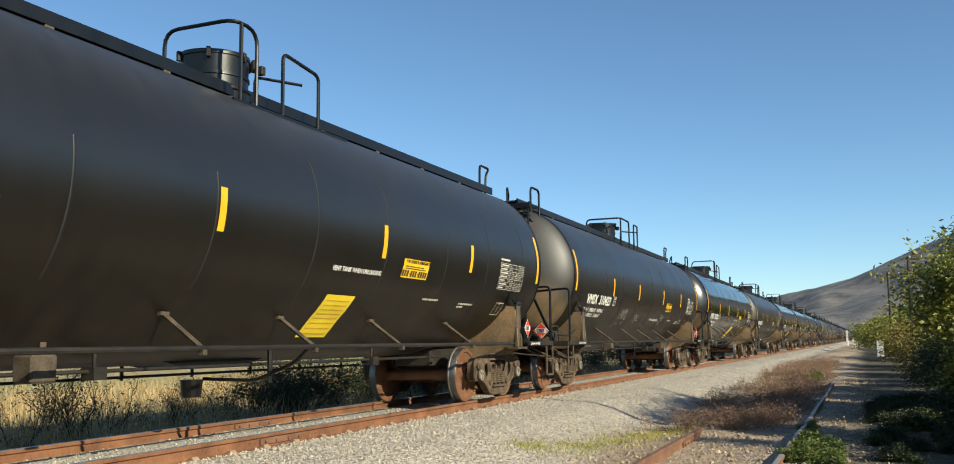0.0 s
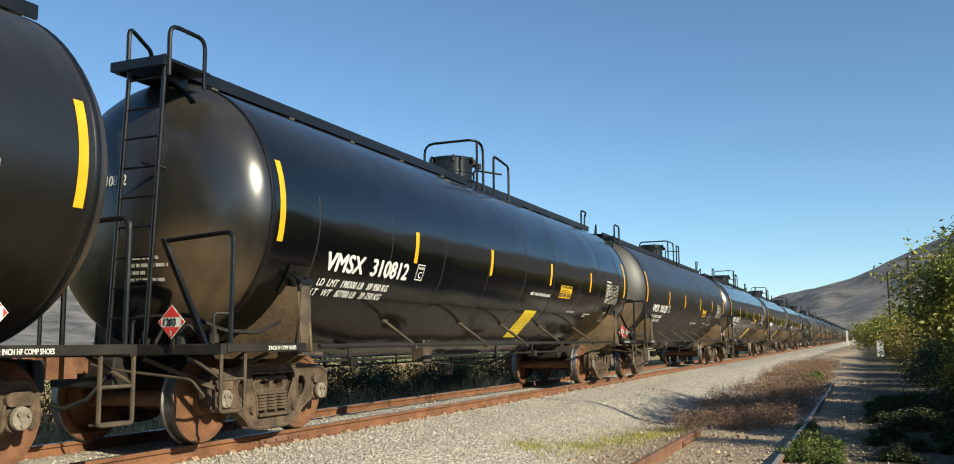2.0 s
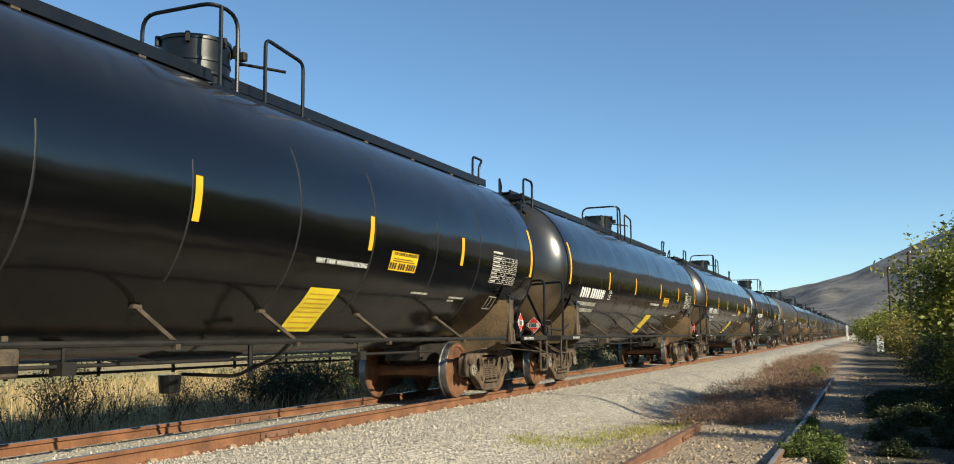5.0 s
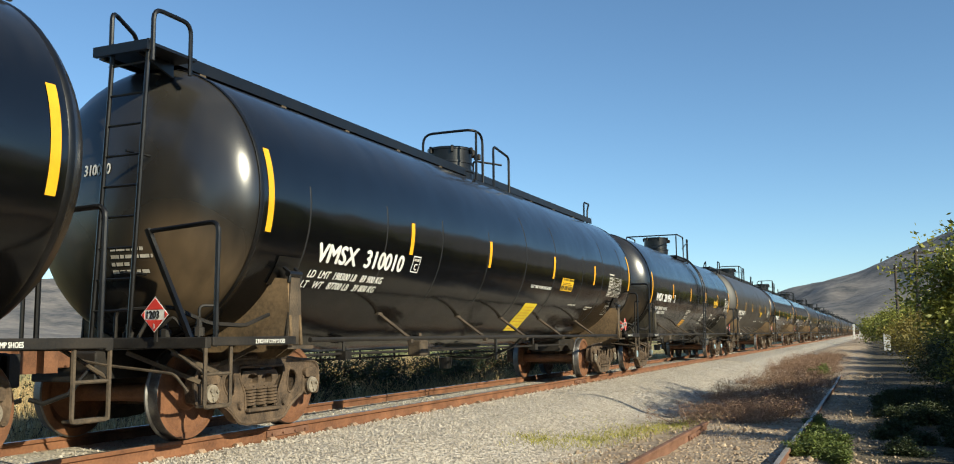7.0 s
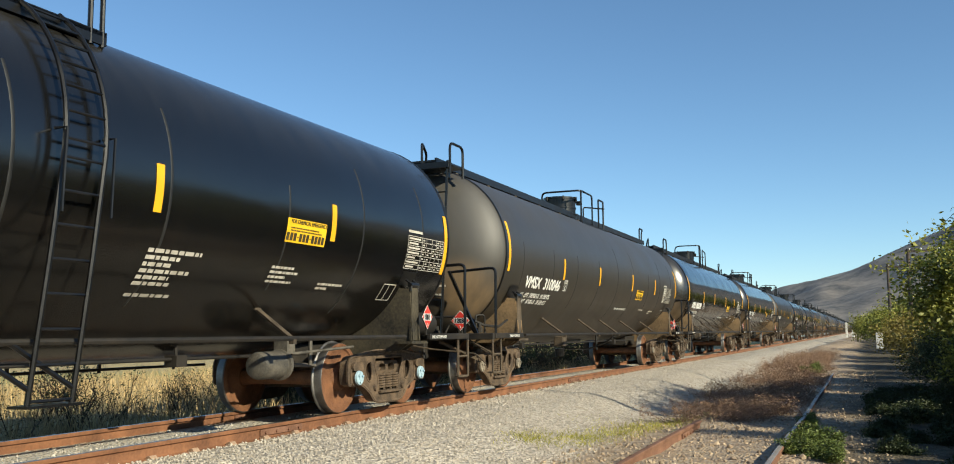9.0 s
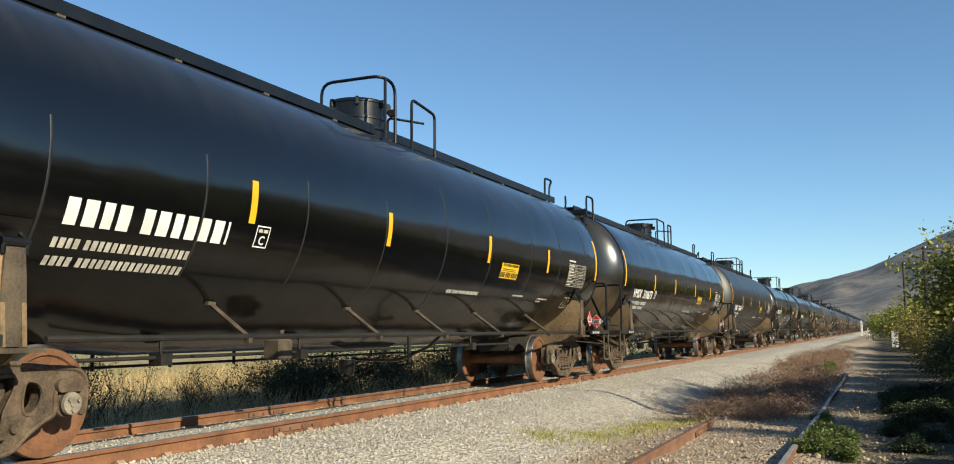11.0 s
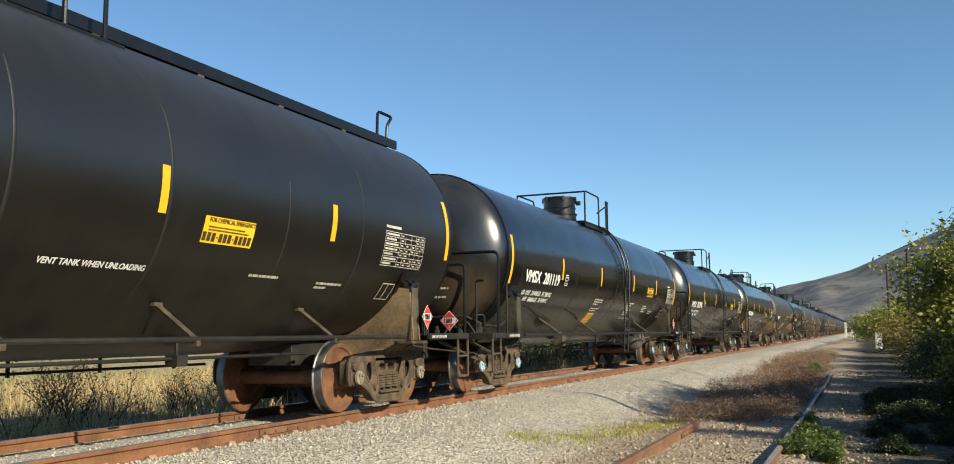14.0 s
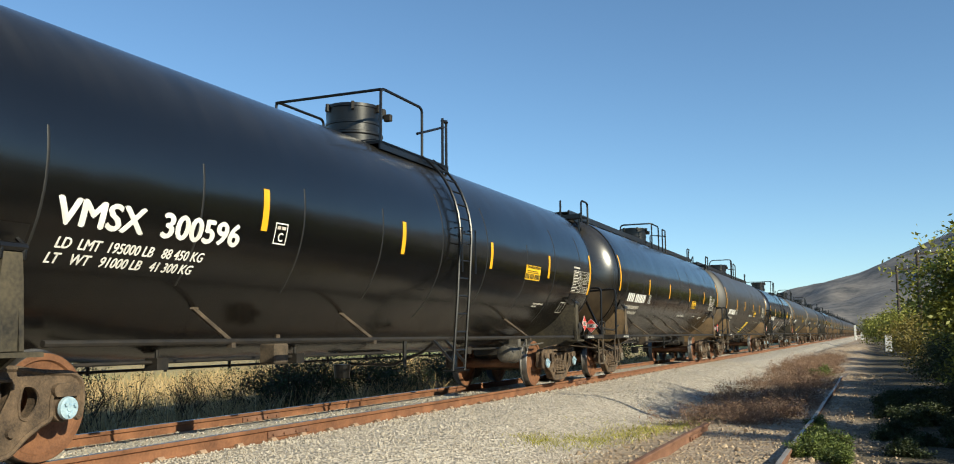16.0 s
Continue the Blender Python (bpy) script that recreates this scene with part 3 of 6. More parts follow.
def truck_bolster():
    bm = B()
    prism(bm, [(-0.95, 0.50), (-0.95, 0.65), (-0.5, 0.72), (0.5, 0.72), (0.95, 0.65), (0.95, 0.50), (0.6, 0.40), (-0.6, 0.40)], -0.20, 0.20, "y")
    for s in (-1, 1):  # the hollow ends, with a rib between two pockets
        pierced(bm, [round_loop([(-0.26, 0.475), (0.26, 0.475), (0.33, 0.58), (0.30, 0.655), (-0.30, 0.655), (-0.33, 0.58)], 0.03), round_loop([(0.03, 0.52), (0.22, 0.52), (0.22, 0.60), (0.15, 0.625), (0.03, 0.60)], 0.03),
                     round_loop([(-0.22, 0.52), (-0.03, 0.52), (-0.03, 0.60), (-0.15, 0.625), (-0.22, 0.60)], 0.03)], *sorted((s * 0.90, s * 1.03)))
    lathe(bm, [(0.70, 0.0), (0.70, 0.2), (0.80, 0.2), (0.80, 0.0)], "z", 16)
    for s in (-1, 1):  # brake beams and their levers
        box(bm, -0.72, 0.72, s * 0.40 - 0.05, s * 0.40 + 0.05, 0.30, 0.38)
        box(bm, -0.05, 0.05, s * 0.40 - 0.03, s * 0.40 + 0.03, 0.36, 0.62)
    return bm


M = {}


def shared_meshes():
    """The pieces that every car repeats, each shaped once."""
    def keep(key, bm, mats, smooth=True):
        ob = link(key, bm, mats, None, smooth)
        M[key] = ob.data
        bpy.data.objects.remove(ob)
    keep("tank", tank_mesh(HALF), PAINT_SATIN)
    keep("tank_short", tank_mesh(SHORT), PAINT_SATIN)
    keep("seam_a", ring_mesh(0.020, 0.003, -52, 26), SEAM)
    keep("seam_b", ring_mesh(0.016, 0.003, -38, 8), SEAM)
    keep("seam_c", ring_mesh(0.022, 0.003, -60, 55), SEAM)
    keep("knuckle", ring_mesh(0.035, 0.006), BLACK)
    keep("side_frame", side_frame(), CAST, False)
    keep("spring", spring(), CAST)
    keep("bearing", bearing(), CAST)
    keep("cap", cap_mesh(), CAP_GREY)
    keep("cap_blue", cap_mesh(), CAP_BLUE)
    keep("wheel", wheel_mesh(), [WHEEL_RUST, TREAD])
    keep("axle", axle_mesh(), WHEEL_RUST)
    keep("bolster", truck_bolster(), CAST, False)
    long_, short = B(), B()
    n = 14
    for bm, a0, a1 in ((long_, -14.2, 20), (short, -14.0, 2.5)):
        rows = []
        for i in range(n + 1):
            t = radians(a0 + (a1 - a0) * i / n)
            rows.append([bm.verts.new(((R + 0.004) * math.cos(t), y, ZC + (R + 0.004) * math.sin(t))) for y in (-0.05, 0.05)])
        for a, b in zip(rows, rows[1:]):
            bm.faces.new((a[0], a[1], b[1], b[0]))
    keep("stripe_long", long_, YELLOW)
    keep("stripe_short", short, YELLOW)
    low = B()
    rows = []
    for i in range(n + 1):
        t = radians(-22.5 + 33.5 * i / n)
        rows.append([low.verts.new(((R + 0.004) * math.cos(t), y, ZC + (R + 0.004) * math.sin(t))) for y in (-0.05, 0.05)])
    for a, b in zip(rows, rows[1:]):
        low.faces.new((a[0], a[1], b[1], b[0]))
    keep("stripe_low", low, YELLOW)
    # a brace from the tank's flank down to the side sill, with its foot plates
    br = B()
    t = radians(-50)
    tube(br, [((R - 0.02) * math.cos(t), 0, ZC + (R - 0.02) * math.sin(t)), (1.47, 0.03, 0.96)], 0.027, 6)
    box(br, 0.93, 1.01, -0.06, 0.06, 1.30, 1.335)
    box(br, 1.44, 1.50, -0.03, 0.03, 0.92, 0.97)
    keep("brace", br, DUSTY)
    sill = B()
    tube(sill, [(1.47, -6.6, 0.98), (1.47, 6.6, 0.98)], 0.028, 8)
    keep("sill", sill, DUSTY_BLACK)
    # saddle over a truck
    sad = B()
    inner = [(R * math.cos(radians(a)), ZC + R * math.sin(radians(a))) for a in range(-33, -91, -5)] + [(0.0, ZC - R)]
    prism(sad, [(1.445, 1.63)] + inner + [(-x, z) for x, z in inner[-2::-1]] + [(-1.445, 1.63), (-1.50, 0.93), (-1.30, 0.80), (-0.4, 0.70), (0.4, 0.70), (1.30, 0.80), (1.50, 0.93)], -0.02, 0.02, "y")
    keep("saddle_web", sad, BOLSTER, False)
    sad = B()
    prism(sad, [(-0.13, 0.93), (0.13, 0.93), (0.10, 1.45), (0.08, 1.65), (-0.08, 1.65), (-0.10, 1.45)], 1.448, 1.475)
    box(sad, 1.28, 1.55, -0.24, 0.24, 0.885, 0.922)
    keep("saddle_plate", sad, DUSTY, False)
    for key in ("saddle_web", "saddle_plate"):
        M[key + "_dark"] = M[key].copy()
        M[key + "_dark"].materials[0] = BOLSTER_DARK
    pad = B()
    rows = []
    for i in range(9):
        t = radians(-36 + 13 * i / 8)
        rows.append([pad.verts.new(((R + 0.02) * math.cos(t), y, ZC + (R + 0.02) * math.sin(t))) for y in (-0.2, 0.2)])
    for a, b in zip(rows, rows[1:]):
        pad.faces.new((a[0], a[1], b[1], b[0]))
    for y in (-0.10, 0.10):  # the curled lip over the saddle's shoulder
        tube(pad, rounded([(1.46, y, 1.60), (1.47, y, 1.70), (1.39, y, 1.76)], 0.05), 0.02, 6)
    tube(pad, [(1.455, -0.12, 1.69), (1.455, 0.12, 1.69)], 0.035, 7)
    keep("pad", pad, BLACK)
    # end works, for the -y end
    keep("end_sill", box(B(), -1.60, 1.60, -8.48, -8.40, 0.915, 1.02, 0.008), DUSTY_BLACK, False)
    keep("side_channel", box(B(), 1.56, 1.62, -8.40, -7.08, 0.935, 1.02, 0.008), DUSTY_BLACK, False)
    keep("deck_plate", box(B(), 0.30, 1.56, -8.40, -7.1, 0.97, 1.0), DUSTY_BLACK, False)
    keep("draft_sill", box(B(), -0.34, 0.34, -8.55, -5.6, 0.62, 0.90, 0.01), DUSTY_BLACK, False)
    keep("striker", box(B(), -0.42, 0.42, -8.62, -8.485, 0.60, 0.89, 0.015), DUSTY_BLACK, False)
    cpl = B()
    box(cpl, -0.09, 0.09, -8.82, -8.5, 0.74, 0.92, 0.01)
    prism(cpl, [(-0.16, -8.80), (-0.14, -9.02), (-0.04, -9.06), (0.02, -8.94), (0.16, -8.98), (0.18, -8.84), (0.08, -8.76)], 0.70, 0.98, "z")
    keep("coupler", cpl, WHEEL_RUST, False)
    hose = B()
    tube(hose, [(0.32, -8.45, 0.82), (0.34, -8.62, 0.72), (0.26, -8.78, 0.50), (0.10, -8.92, 0.42), (0.0, -8.99, 0.46)], 0.024, 7)
    keep("hose", hose, BLACK)
    pip = B()
    tube(pip, rounded([(0.28, -8.30, 1.05), (0.28, -8.30, 1.34), (0.95, -8.25, 1.36), (1.22, -8.05, 1.20), (1.30, -7.6, 1.18), (1.30, -7.2, 1.30)], 0.08), 0.022, 6)
    tube(pip, rounded([(0.62, -8.36, 1.05), (0.70, -8.30, 1.25), (0.86, -8.34, 1.14), (1.0, -8.30, 1.28), (1.12, -8.2, 1.06)], 0.07), 0.018, 6)
    tube(pip, rounded([(1.02, -7.95, 1.04), (1.02, -7.95, 1.38), (1.12, -7.80, 1.38), (1.12, -7.80, 1.05)], 0.05), 0.016, 6)
    for i, (x, y) in enumerate(((0.45, -8.30), (0.84, -8.22), (1.16, -8.12))):
        lathe(pip, [(1.04, 0.0), (1.04, 0.055), (1.12, 0.055), (1.13, 0.035), (1.20, 0.03), (1.20, 0.0)], "z", 8, centre=(x, y, 0.02 * i))
    keep("end_piping", shift(pip, 0.05, 0, -0.05), DUSTY_BLACK)
    stt = B()
    for a, c in (((0.55, -8.42, 0.92), (1.05, -7.95, 0.62)), ((1.10, -8.42, 0.92), (1.44, -8.10, 0.70)), ((1.30, -7.4, 0.96), (0.9, -7.7, 0.70))):
        tube(stt, [a, c], 0.03, 4)
    keep("deck_strut", shift(stt, 0.05, 0, -0.04), DUSTY, False)
    lever = B()
    tube(lever, rounded([(0.18, -8.72, 0.86), (0.5, -8.66, 0.80), (1.30, -8.60, 0.72), (1.46, -8.6, 0.56)], 0.06), 0.014, 6)
    keep("lever", shift(lever, 0.05, 0, -0.03), DUSTY)
    loop = B()
    tube(loop, rounded([(1.49, -8.34, 1.0), (1.50, -8.34, 2.17), (0.68, -8.34, 2.12)], 0.10), 0.024, 8)
    tube(loop, [(0.66, -8.36, 2.14), (1.14, -8.24, 1.03)], 0.034, 4)
    keep("end_rail", shift(loop, 0.1, 0, -0.07), BLACK)
    loop = B()
    tube(loop, rounded([(1.49, -8.34, 1.0), (1.50, -8.34, 2.46), (-0.2, -8.40, 2.46)], 0.12), 0.026, 8)
    tube(loop, [(0.55, -8.41, 2.36), (0.55, -8.41, 2.52)], 0.05, 8)
    tube(loop, rounded([(1.10, -8.36, 1.0), (1.10, -8.36, 1.98), (1.24, -8.36, 1.98)], 0.05), 0.02, 6)
    tube(loop, rounded([(1.53, -8.05, 1.0), (1.53, -8.05, 1.92)], 0.05), 0.018, 6)
    keep("end_rail_high", shift(loop, 0.09, 0.16, -0.08), BLACK)
    loop = B()
    tube(loop, rounded([(-1.49, -8.34, 1.0), (-1.50, -8.34, 2.14), (-0.80, -8.34, 2.12), (-0.80, -8.34, 1.05)], 0.10), 0.024, 8)
    keep("far_rail", shift(loop, -0.1, 0, -0.07), BLACK)
    st = B()
    for x, ya, yb in ((1.50, -8.46, -8.10),):
        tube(st, rounded([(x, ya, 1.0), (x, ya, 0.42), (x, yb, 0.42), (x, yb, 1.0)], 0.03, 2), 0.020, 6)
        box(st, x - 0.10, x + 0.02, ya, yb, 0.415, 0.435)
        tube(st, [(x, ya, 0.72), (x, yb, 0.72)], 0.016, 6)
        tube(st, [(x - 0.02, ya, 0.74), (x - 0.5, ya + 0.05, 0.98)], 0.018, 6)
    keep("step", shift(st, 0.08, 0, -0.04), DUSTY, False)
    lad = B()
    for x0, x1 in ((0.07, 0.23), (0.55, 0.69)):
        tube(lad, [(x0, -8.42, 1.05), (x1, -8.42, 4.0)], 0.024, 8)
    for z in (1.7, 2.9):
        tube(lad, [(0.44, -8.42, z), (0.44, -8.1, z)], 0.016, 6)
    keep("ladder", shift(lad, 0.1, -0.03, -0.05), BLACK)
    keep("rung", tube(B(), [(0.30, -8.45, 0), (0.79, -8.45, 0)], 0.013, 6), BLACK)
    # placard: a board on edge with its post; the printed diamond in front of it
    brd = B()
    prism(brd, [(0, -0.20), (0.20, 0), (0, 0.20), (-0.20, 0)], -0.012, 0.0, "y")
    box(brd, -0.02, 0.02, 0.001, 0.02, -0.30, 0.05)
    keep("placard", brd, DUSTY_BLACK, False)
    wht = B()
    prism(wht, [(0, -0.197), (0.197, 0), (0, 0.197), (-0.197, 0)], -0.0145, -0.012, "y")
    keep("placard_white", wht, WHITE, False)
    red = B()
    prism(red, [(0, 0.185), (-0.105, 0.08), (0.105, 0.08)], -0.018, -0.0145, "y")
    prism(red, [(0, -0.185), (0.105, -0.08), (-0.105, -0.08)], -0.018, -0.0145, "y")
    prism(red, [(-0.185, 0), (-0.145, 0.04), (-0.145, -0.04)], -0.018, -0.0145, "y")
    prism(red, [(0.185, 0), (0.145, 0.04), (0.145, -0.04)], -0.018, -0.0145, "y")
    prism(red, [(-0.105, 0.08), (0.105, 0.08), (0.127, 0.058), (-0.127, 0.058)], -0.018, -0.0145, "y")
    prism(red, [(-0.105, -0.08), (0.105, -0.08), (0.127, -0.058), (-0.127, -0.058)], -0.018, -0.0145, "y")
    keep("placard_red", red, RED, False)
    num = flat_text("1203", 0.125, 0.005, 0.8)
    for v in num.verts:
        v.co = (v.co.x - 0.125, -0.0195 - v.co.z, v.co.y - 0.042)
    keep("placard_number", num, INK, False)
    num = flat_text("3", 0.075, 0.002)
    for v in num.verts:
        v.co = (v.co.x - 0.02, -0.0195 - v.co.z, v.co.y - 0.15)
    keep("placard_class", num, WHITE, False)
    # manway with its bolted lid ring
    dome = B()
    prof = [(4.0, 0.44), (4.12, 0.44), (4.14, 0.46), (4.17, 0.46), (4.19, 0.41), (4.30, 0.41), (4.305, 0.425), (4.34, 0.425), (4.345, 0.41), (4.55, 0.415), (4.555, 0.43), (4.60, 0.43), (4.605, 0.40), (4.61, 0.0)]
    lathe(dome, prof, "z", 36)
    keep("dome", shift(dome, 0, 0, -0.09), BLACK)
    val = B()
    lathe(val, [(4.50, 0.0), (4.50, 0.05), (4.62, 0.05), (4.65, 0.035), (4.65, 0.0)], "z", 10, centre=(0.30, 0.40, 0))
    box(val, 0.34, 0.46, 0.34, 0.42, 4.44, 4.55, 0.01)
    keep("valve", shift(val, 0, 0, -0.09), DUSTY_BLACK, False)
    keep("clamp", box(B(), 0.415, 0.465, -0.025, 0.025, 4.40, 4.522, 0.006), DUSTY_BLACK, False)
    # running board with its edge channels
    rb = B()
    box(rb, -0.22, 0.40, -8.1, 8.36, 4.15, 4.18)
    for x in (-0.22, 0.38):
        box(rb, x, x + 0.035, -8.1, 8.36, 4.08, 4.215)
    for i in range(40):
        y = -8.0 + i * 0.4
        box(rb, -0.18, 0.38, y, y + 0.05, 4.18, 4.192)
    keep("running_board", shift(rb, 0, 0, -0.12), BLACK, False)
    rs = B()
    box(rs, 0.30, 0.41, -0.05, 0.05, 3.98, 4.14)
    keep("bracket", shift(rs, 0, 0, -0.14), DUSTY, False)
    ep = B()
    box(ep, 0.04, 0.74, -8.50, -7.80, 4.11, 4.14)
    box(ep, 0.04, 0.74, -8.52, -8.47, 4.05, 4.15)
    prism(ep, [(-8.45, 4.12), (-7.85, 4.12), (-7.85, 3.96)], 0.45, 0.48, "x")
    keep("end_platform", shift(ep, 0.09, 0, -0.225), BLACK, False)
    lp = B()
    tube(lp, rounded([(0.71, -8.44, 4.0), (0.71, -8.44, 4.53), (0.71, -7.90, 4.53), (0.71, -7.90, 3.98)], 0.12), 0.024, 8)
    keep("walk_loop", shift(lp, 0.12, 0, -0.27), BLACK)
    lp = B()
    tube(lp, rounded([(0.21, -8.46, 4.05), (0.21, -8.46, 4.50), (0.05, -7.95, 4.40), (0.0, -7.9, 4.15)], 0.10), 0.024, 8)
    keep("walk_loop_small", shift(lp, 0.1, 0, -0.2), BLACK)
    lp = B()
    tube(lp, rounded([(0.38, 7.77, 3.95), (0.38, 7.79, 4.47), (0.38, 8.26, 4.47), (0.38, 8.10, 4.32), (0.38, 8.06, 3.95)], 0.09), 0.024, 8)
    keep("board_hook", lp, BLACK)
    lp = B()
    tube(lp, rounded([(0.38, 6.90, 3.98), (0.38, 6.94, 4.09), (0.38, 7.24, 4.09), (0.38, 7.34, 3.98)], 0.05), 0.02, 8)
    keep("board_grab", lp, BLACK)
    g = B()
    tube(g, rounded([(-0.30, -0.42, 4.10), (-0.30, -0.42, 4.84), (0.72, -0.42, 4.84), (0.72, 0.66, 4.84), (0.72, 0.66, 3.96)], 0.13), 0.024, 8)
    tube(g, [(0.72, -0.36, 3.95), (0.72, -0.36, 4.85)], 0.024, 8)
    keep("dome_rail", shift(g, 0, 0.15, -0.24), BLACK)
    g = B()
    tube(g, rounded([(0.72, 1.16, 3.94), (0.72, 1.16, 4.80), (0.72, 1.64, 4.80), (0.72, 1.64, 3.92)], 0.05), 0.024, 8)
    tube(g, rounded([(0.30, 1.15, 4.1), (0.30, 1.15, 4.62), (0.72, 1.75, 4.62)], 0.08), 0.02, 8)
    keep("step_rail", shift(g, 0, 0.27, -0.22), BLACK)
    g = B()
    tube(g, rounded([(-0.30, -0.42, 4.10), (-0.30, -0.42, 4.93), (0.72, -0.42, 4.93), (0.72, 0.0, 4.90), (0.72, 0.0, 3.96)], 0.20), 0.024, 8)
    tube(g, [(0.72, -0.30, 3.95), (0.72, -0.30, 4.93)], 0.024, 8)
    keep("arched_rail", shift(g, 0, 0.15, -0.20), BLACK)
    g = B()
    tube(g, rounded([(0.72, 0.48, 3.94), (0.72, 0.48, 4.80), (0.72, 1.28, 4.72), (0.72, 1.28, 3.92)], 0.10), 0.024, 8)
    tube(g, rounded([(0.30, 0.48, 4.1), (0.30, 0.48, 4.55), (0.72, 0.90, 4.50)], 0.08), 0.02, 8)
    keep("low_rail", shift(g, 0, 0.20, -0.20), BLACK)
    p = B()
    box(p, 0.42, 0.78, -0.55, 1.90, 3.93, 3.965)
    for y in np.arange(-0.5, 1.9, 0.1):
        box(p, 0.44, 0.76, float(y), float(y) + 0.03, 3.965, 3.975)
    box(p, 0.76, 0.79, -0.55, 1.90, 3.87, 3.975)
    keep("dome_platform", shift(p, 0, 0.2, -0.19), BLACK, False)
    # wide platform of the cars with a ladder on the flank
    g = B()
    for x in (-0.9, 0.9):
        tube(g, rounded([(x, -0.78, 3.80), (x, -0.78, 4.66), (x, 0.52, 4.66), (x, 0.52, 3.80)], 0.10), 0.022, 8)
    tube(g, [(-0.9, -0.78, 4.64), (0.9, -0.78, 4.64)], 0.022, 8)
    tube(g, rounded([(0.9, 0.35, 4.22), (0.9, 1.30, 4.52)], 0.02), 0.02, 6)
    for y in (1.26, 1.40):
        tube(g, [(0.9, y, 3.75), (0.9, y, 4.66)], 0.024, 8)
    tube(g, [(0.9, 1.25, 4.62), (0.9, 1.42, 4.62)], 0.03, 8)
    keep("wide_rail", shift(g, 0, 0.31, -0.11), BLACK)
    p = B()
    for x in (-0.92, 0.52):
        box(p, x, x + 0.40, -0.80, 1.46, 3.84, 3.875)
        box(p, x if x < 0 else x + 0.37, x + 0.03 if x < 0 else x + 0.40, -0.80, 1.46, 3.76, 3.885)
    for y in np.arange(-0.9, 1.3, 0.1):
        box(p, 0.53, 0.90, float(y), float(y) + 0.03, 3.875, 3.886)
    keep("wide_platform", shift(p, 0, 0.29, -0.1), BLACK, False)
    sl = B()
    arc = lambda y: [((R + 0.09) * math.cos(radians(a)), y - 0.12 * (56 - a) / 56, ZC + (R + 0.09) * math.sin(radians(a))) for a in range(56, -1, -7)]
    for y in (0.83, 1.24):
        tube(sl, arc(y) + [(1.59, y - 0.22, 1.6), (1.56, y - 0.34, 0.52)], 0.022, 7)
    for y in (0.52, 0.92):
        tube(sl, [(1.56, y, 0.62), (1.47, y - 0.52, 0.97)], 0.022, 6)
    box(sl, 1.42, 1.62, 0.44, 0.96, 0.50, 0.52)
    for y in (0.79, 1.28):
        tube(sl, [(1.51, y - 0.11, 2.62), (1.64, y - 0.11, 2.62), (1.66, y - 0.15, 1.96)], 0.013, 6)
    keep("side_ladder", sl, BLACK)
    keep("flank_rung", tube(B(), [(R + 0.088, 0.83, ZC), (R + 0.088, 1.24, ZC)], 0.013, 6), BLACK)
    # under the tank
    ol = B()
    prism(ol, [(-1.15, 0.94), (1.15, 0.94), (0.85, 0.84), (0.45, 0.76), (-0.45, 0.76), (-0.85, 0.84)], -0.34, 0.34, "x")
    lathe(ol, [(0.42, 0.0), (0.42, 0.11), (0.62, 0.13), (0.62, 0.0)], "z", 14)
    tube(ol, rounded([(0.0, 0.2, 0.62), (0.7, 0.25, 0.60), (1.2, 0.3, 0.80), (1.42, 0.3, 1.0)], 0.08), 0.022, 6)
    tube(ol, [(0.9, 0.25, 0.98), (0.9, 0.25, 0.58)], 0.03, 6)
    keep("outlet", ol, BLACK, False)
    pp = B()
    for x, z, r in ((-1.05, 0.84, 0.024), (-1.05, 0.64, 0.018), (0.55, 0.78, 0.020)):
        tube(pp, [(x, -5.6, z), (x, 5.6, z)], r, 6)
    for y in np.arange(-5.0, 5.5, 1.25):
        tube(pp, [(-1.05, float(y), 1.0), (-1.05, float(y), 0.60)], 0.022, 6)
    for y in (-4.4, -2.0, 3.2):
        tube(pp, [(0.55, y, 1.0), (0.55, y, 0.74)], 0.02, 6)
        box(pp, 0.47, 0.63, y - 0.08, y + 0.08, 0.70, 0.82)
    keep("brake_pipe", pp, DUSTY_BLACK, False)
    bc = B()
    lathe(bc, [(4.00, 0.0), (4.00, 0.09), (4.03, 0.14), (4.07, 0.155), (4.44, 0.155), (4.45, 0.18), (4.50, 0.18), (4.53, 0.06), (4.62, 0.045), (4.62, 0.0)], "y", 20, centre=(0.95, 0, 0.68))
    box(bc, 0.88, 1.06, 4.46, 4.62, 0.80, 1.00)
    tube(bc, [(0.95, 4.6, 0.68), (0.55, 6.2, 0.60)], 0.028, 6)
    tube(bc, [(1.02, 4.6, 0.80), (1.02, 6.0, 0.86)], 0.018, 6)
    tube(bc, [(1.02, 5.0, 0.66), (1.02, 5.0, 0.98)], 0.026, 6)
    keep("brake_cylinder", bc, DUSTY_GREY, True)
    rv = B()
    lathe(rv, [(7.2, 0.0), (7.22, 0.13), (7.30, 0.17), (8.12, 0.17), (8.20, 0.13), (8.22, 0.0)], "y", 18, centre=(0.98, 0, 1.23))
    for y in (7.4, 8.0):
        box(rv, 0.90, 1.06, y - 0.03, y + 0.03, 1.03, 1.10)
    keep("reservoir", shift(rv, 0.05, 0.05, -0.06), DUSTY_BLACK)
    vb = B()
    box(vb, 0.9, 1.12, -3.2, -2.94, 0.72, 0.95, 0.02)
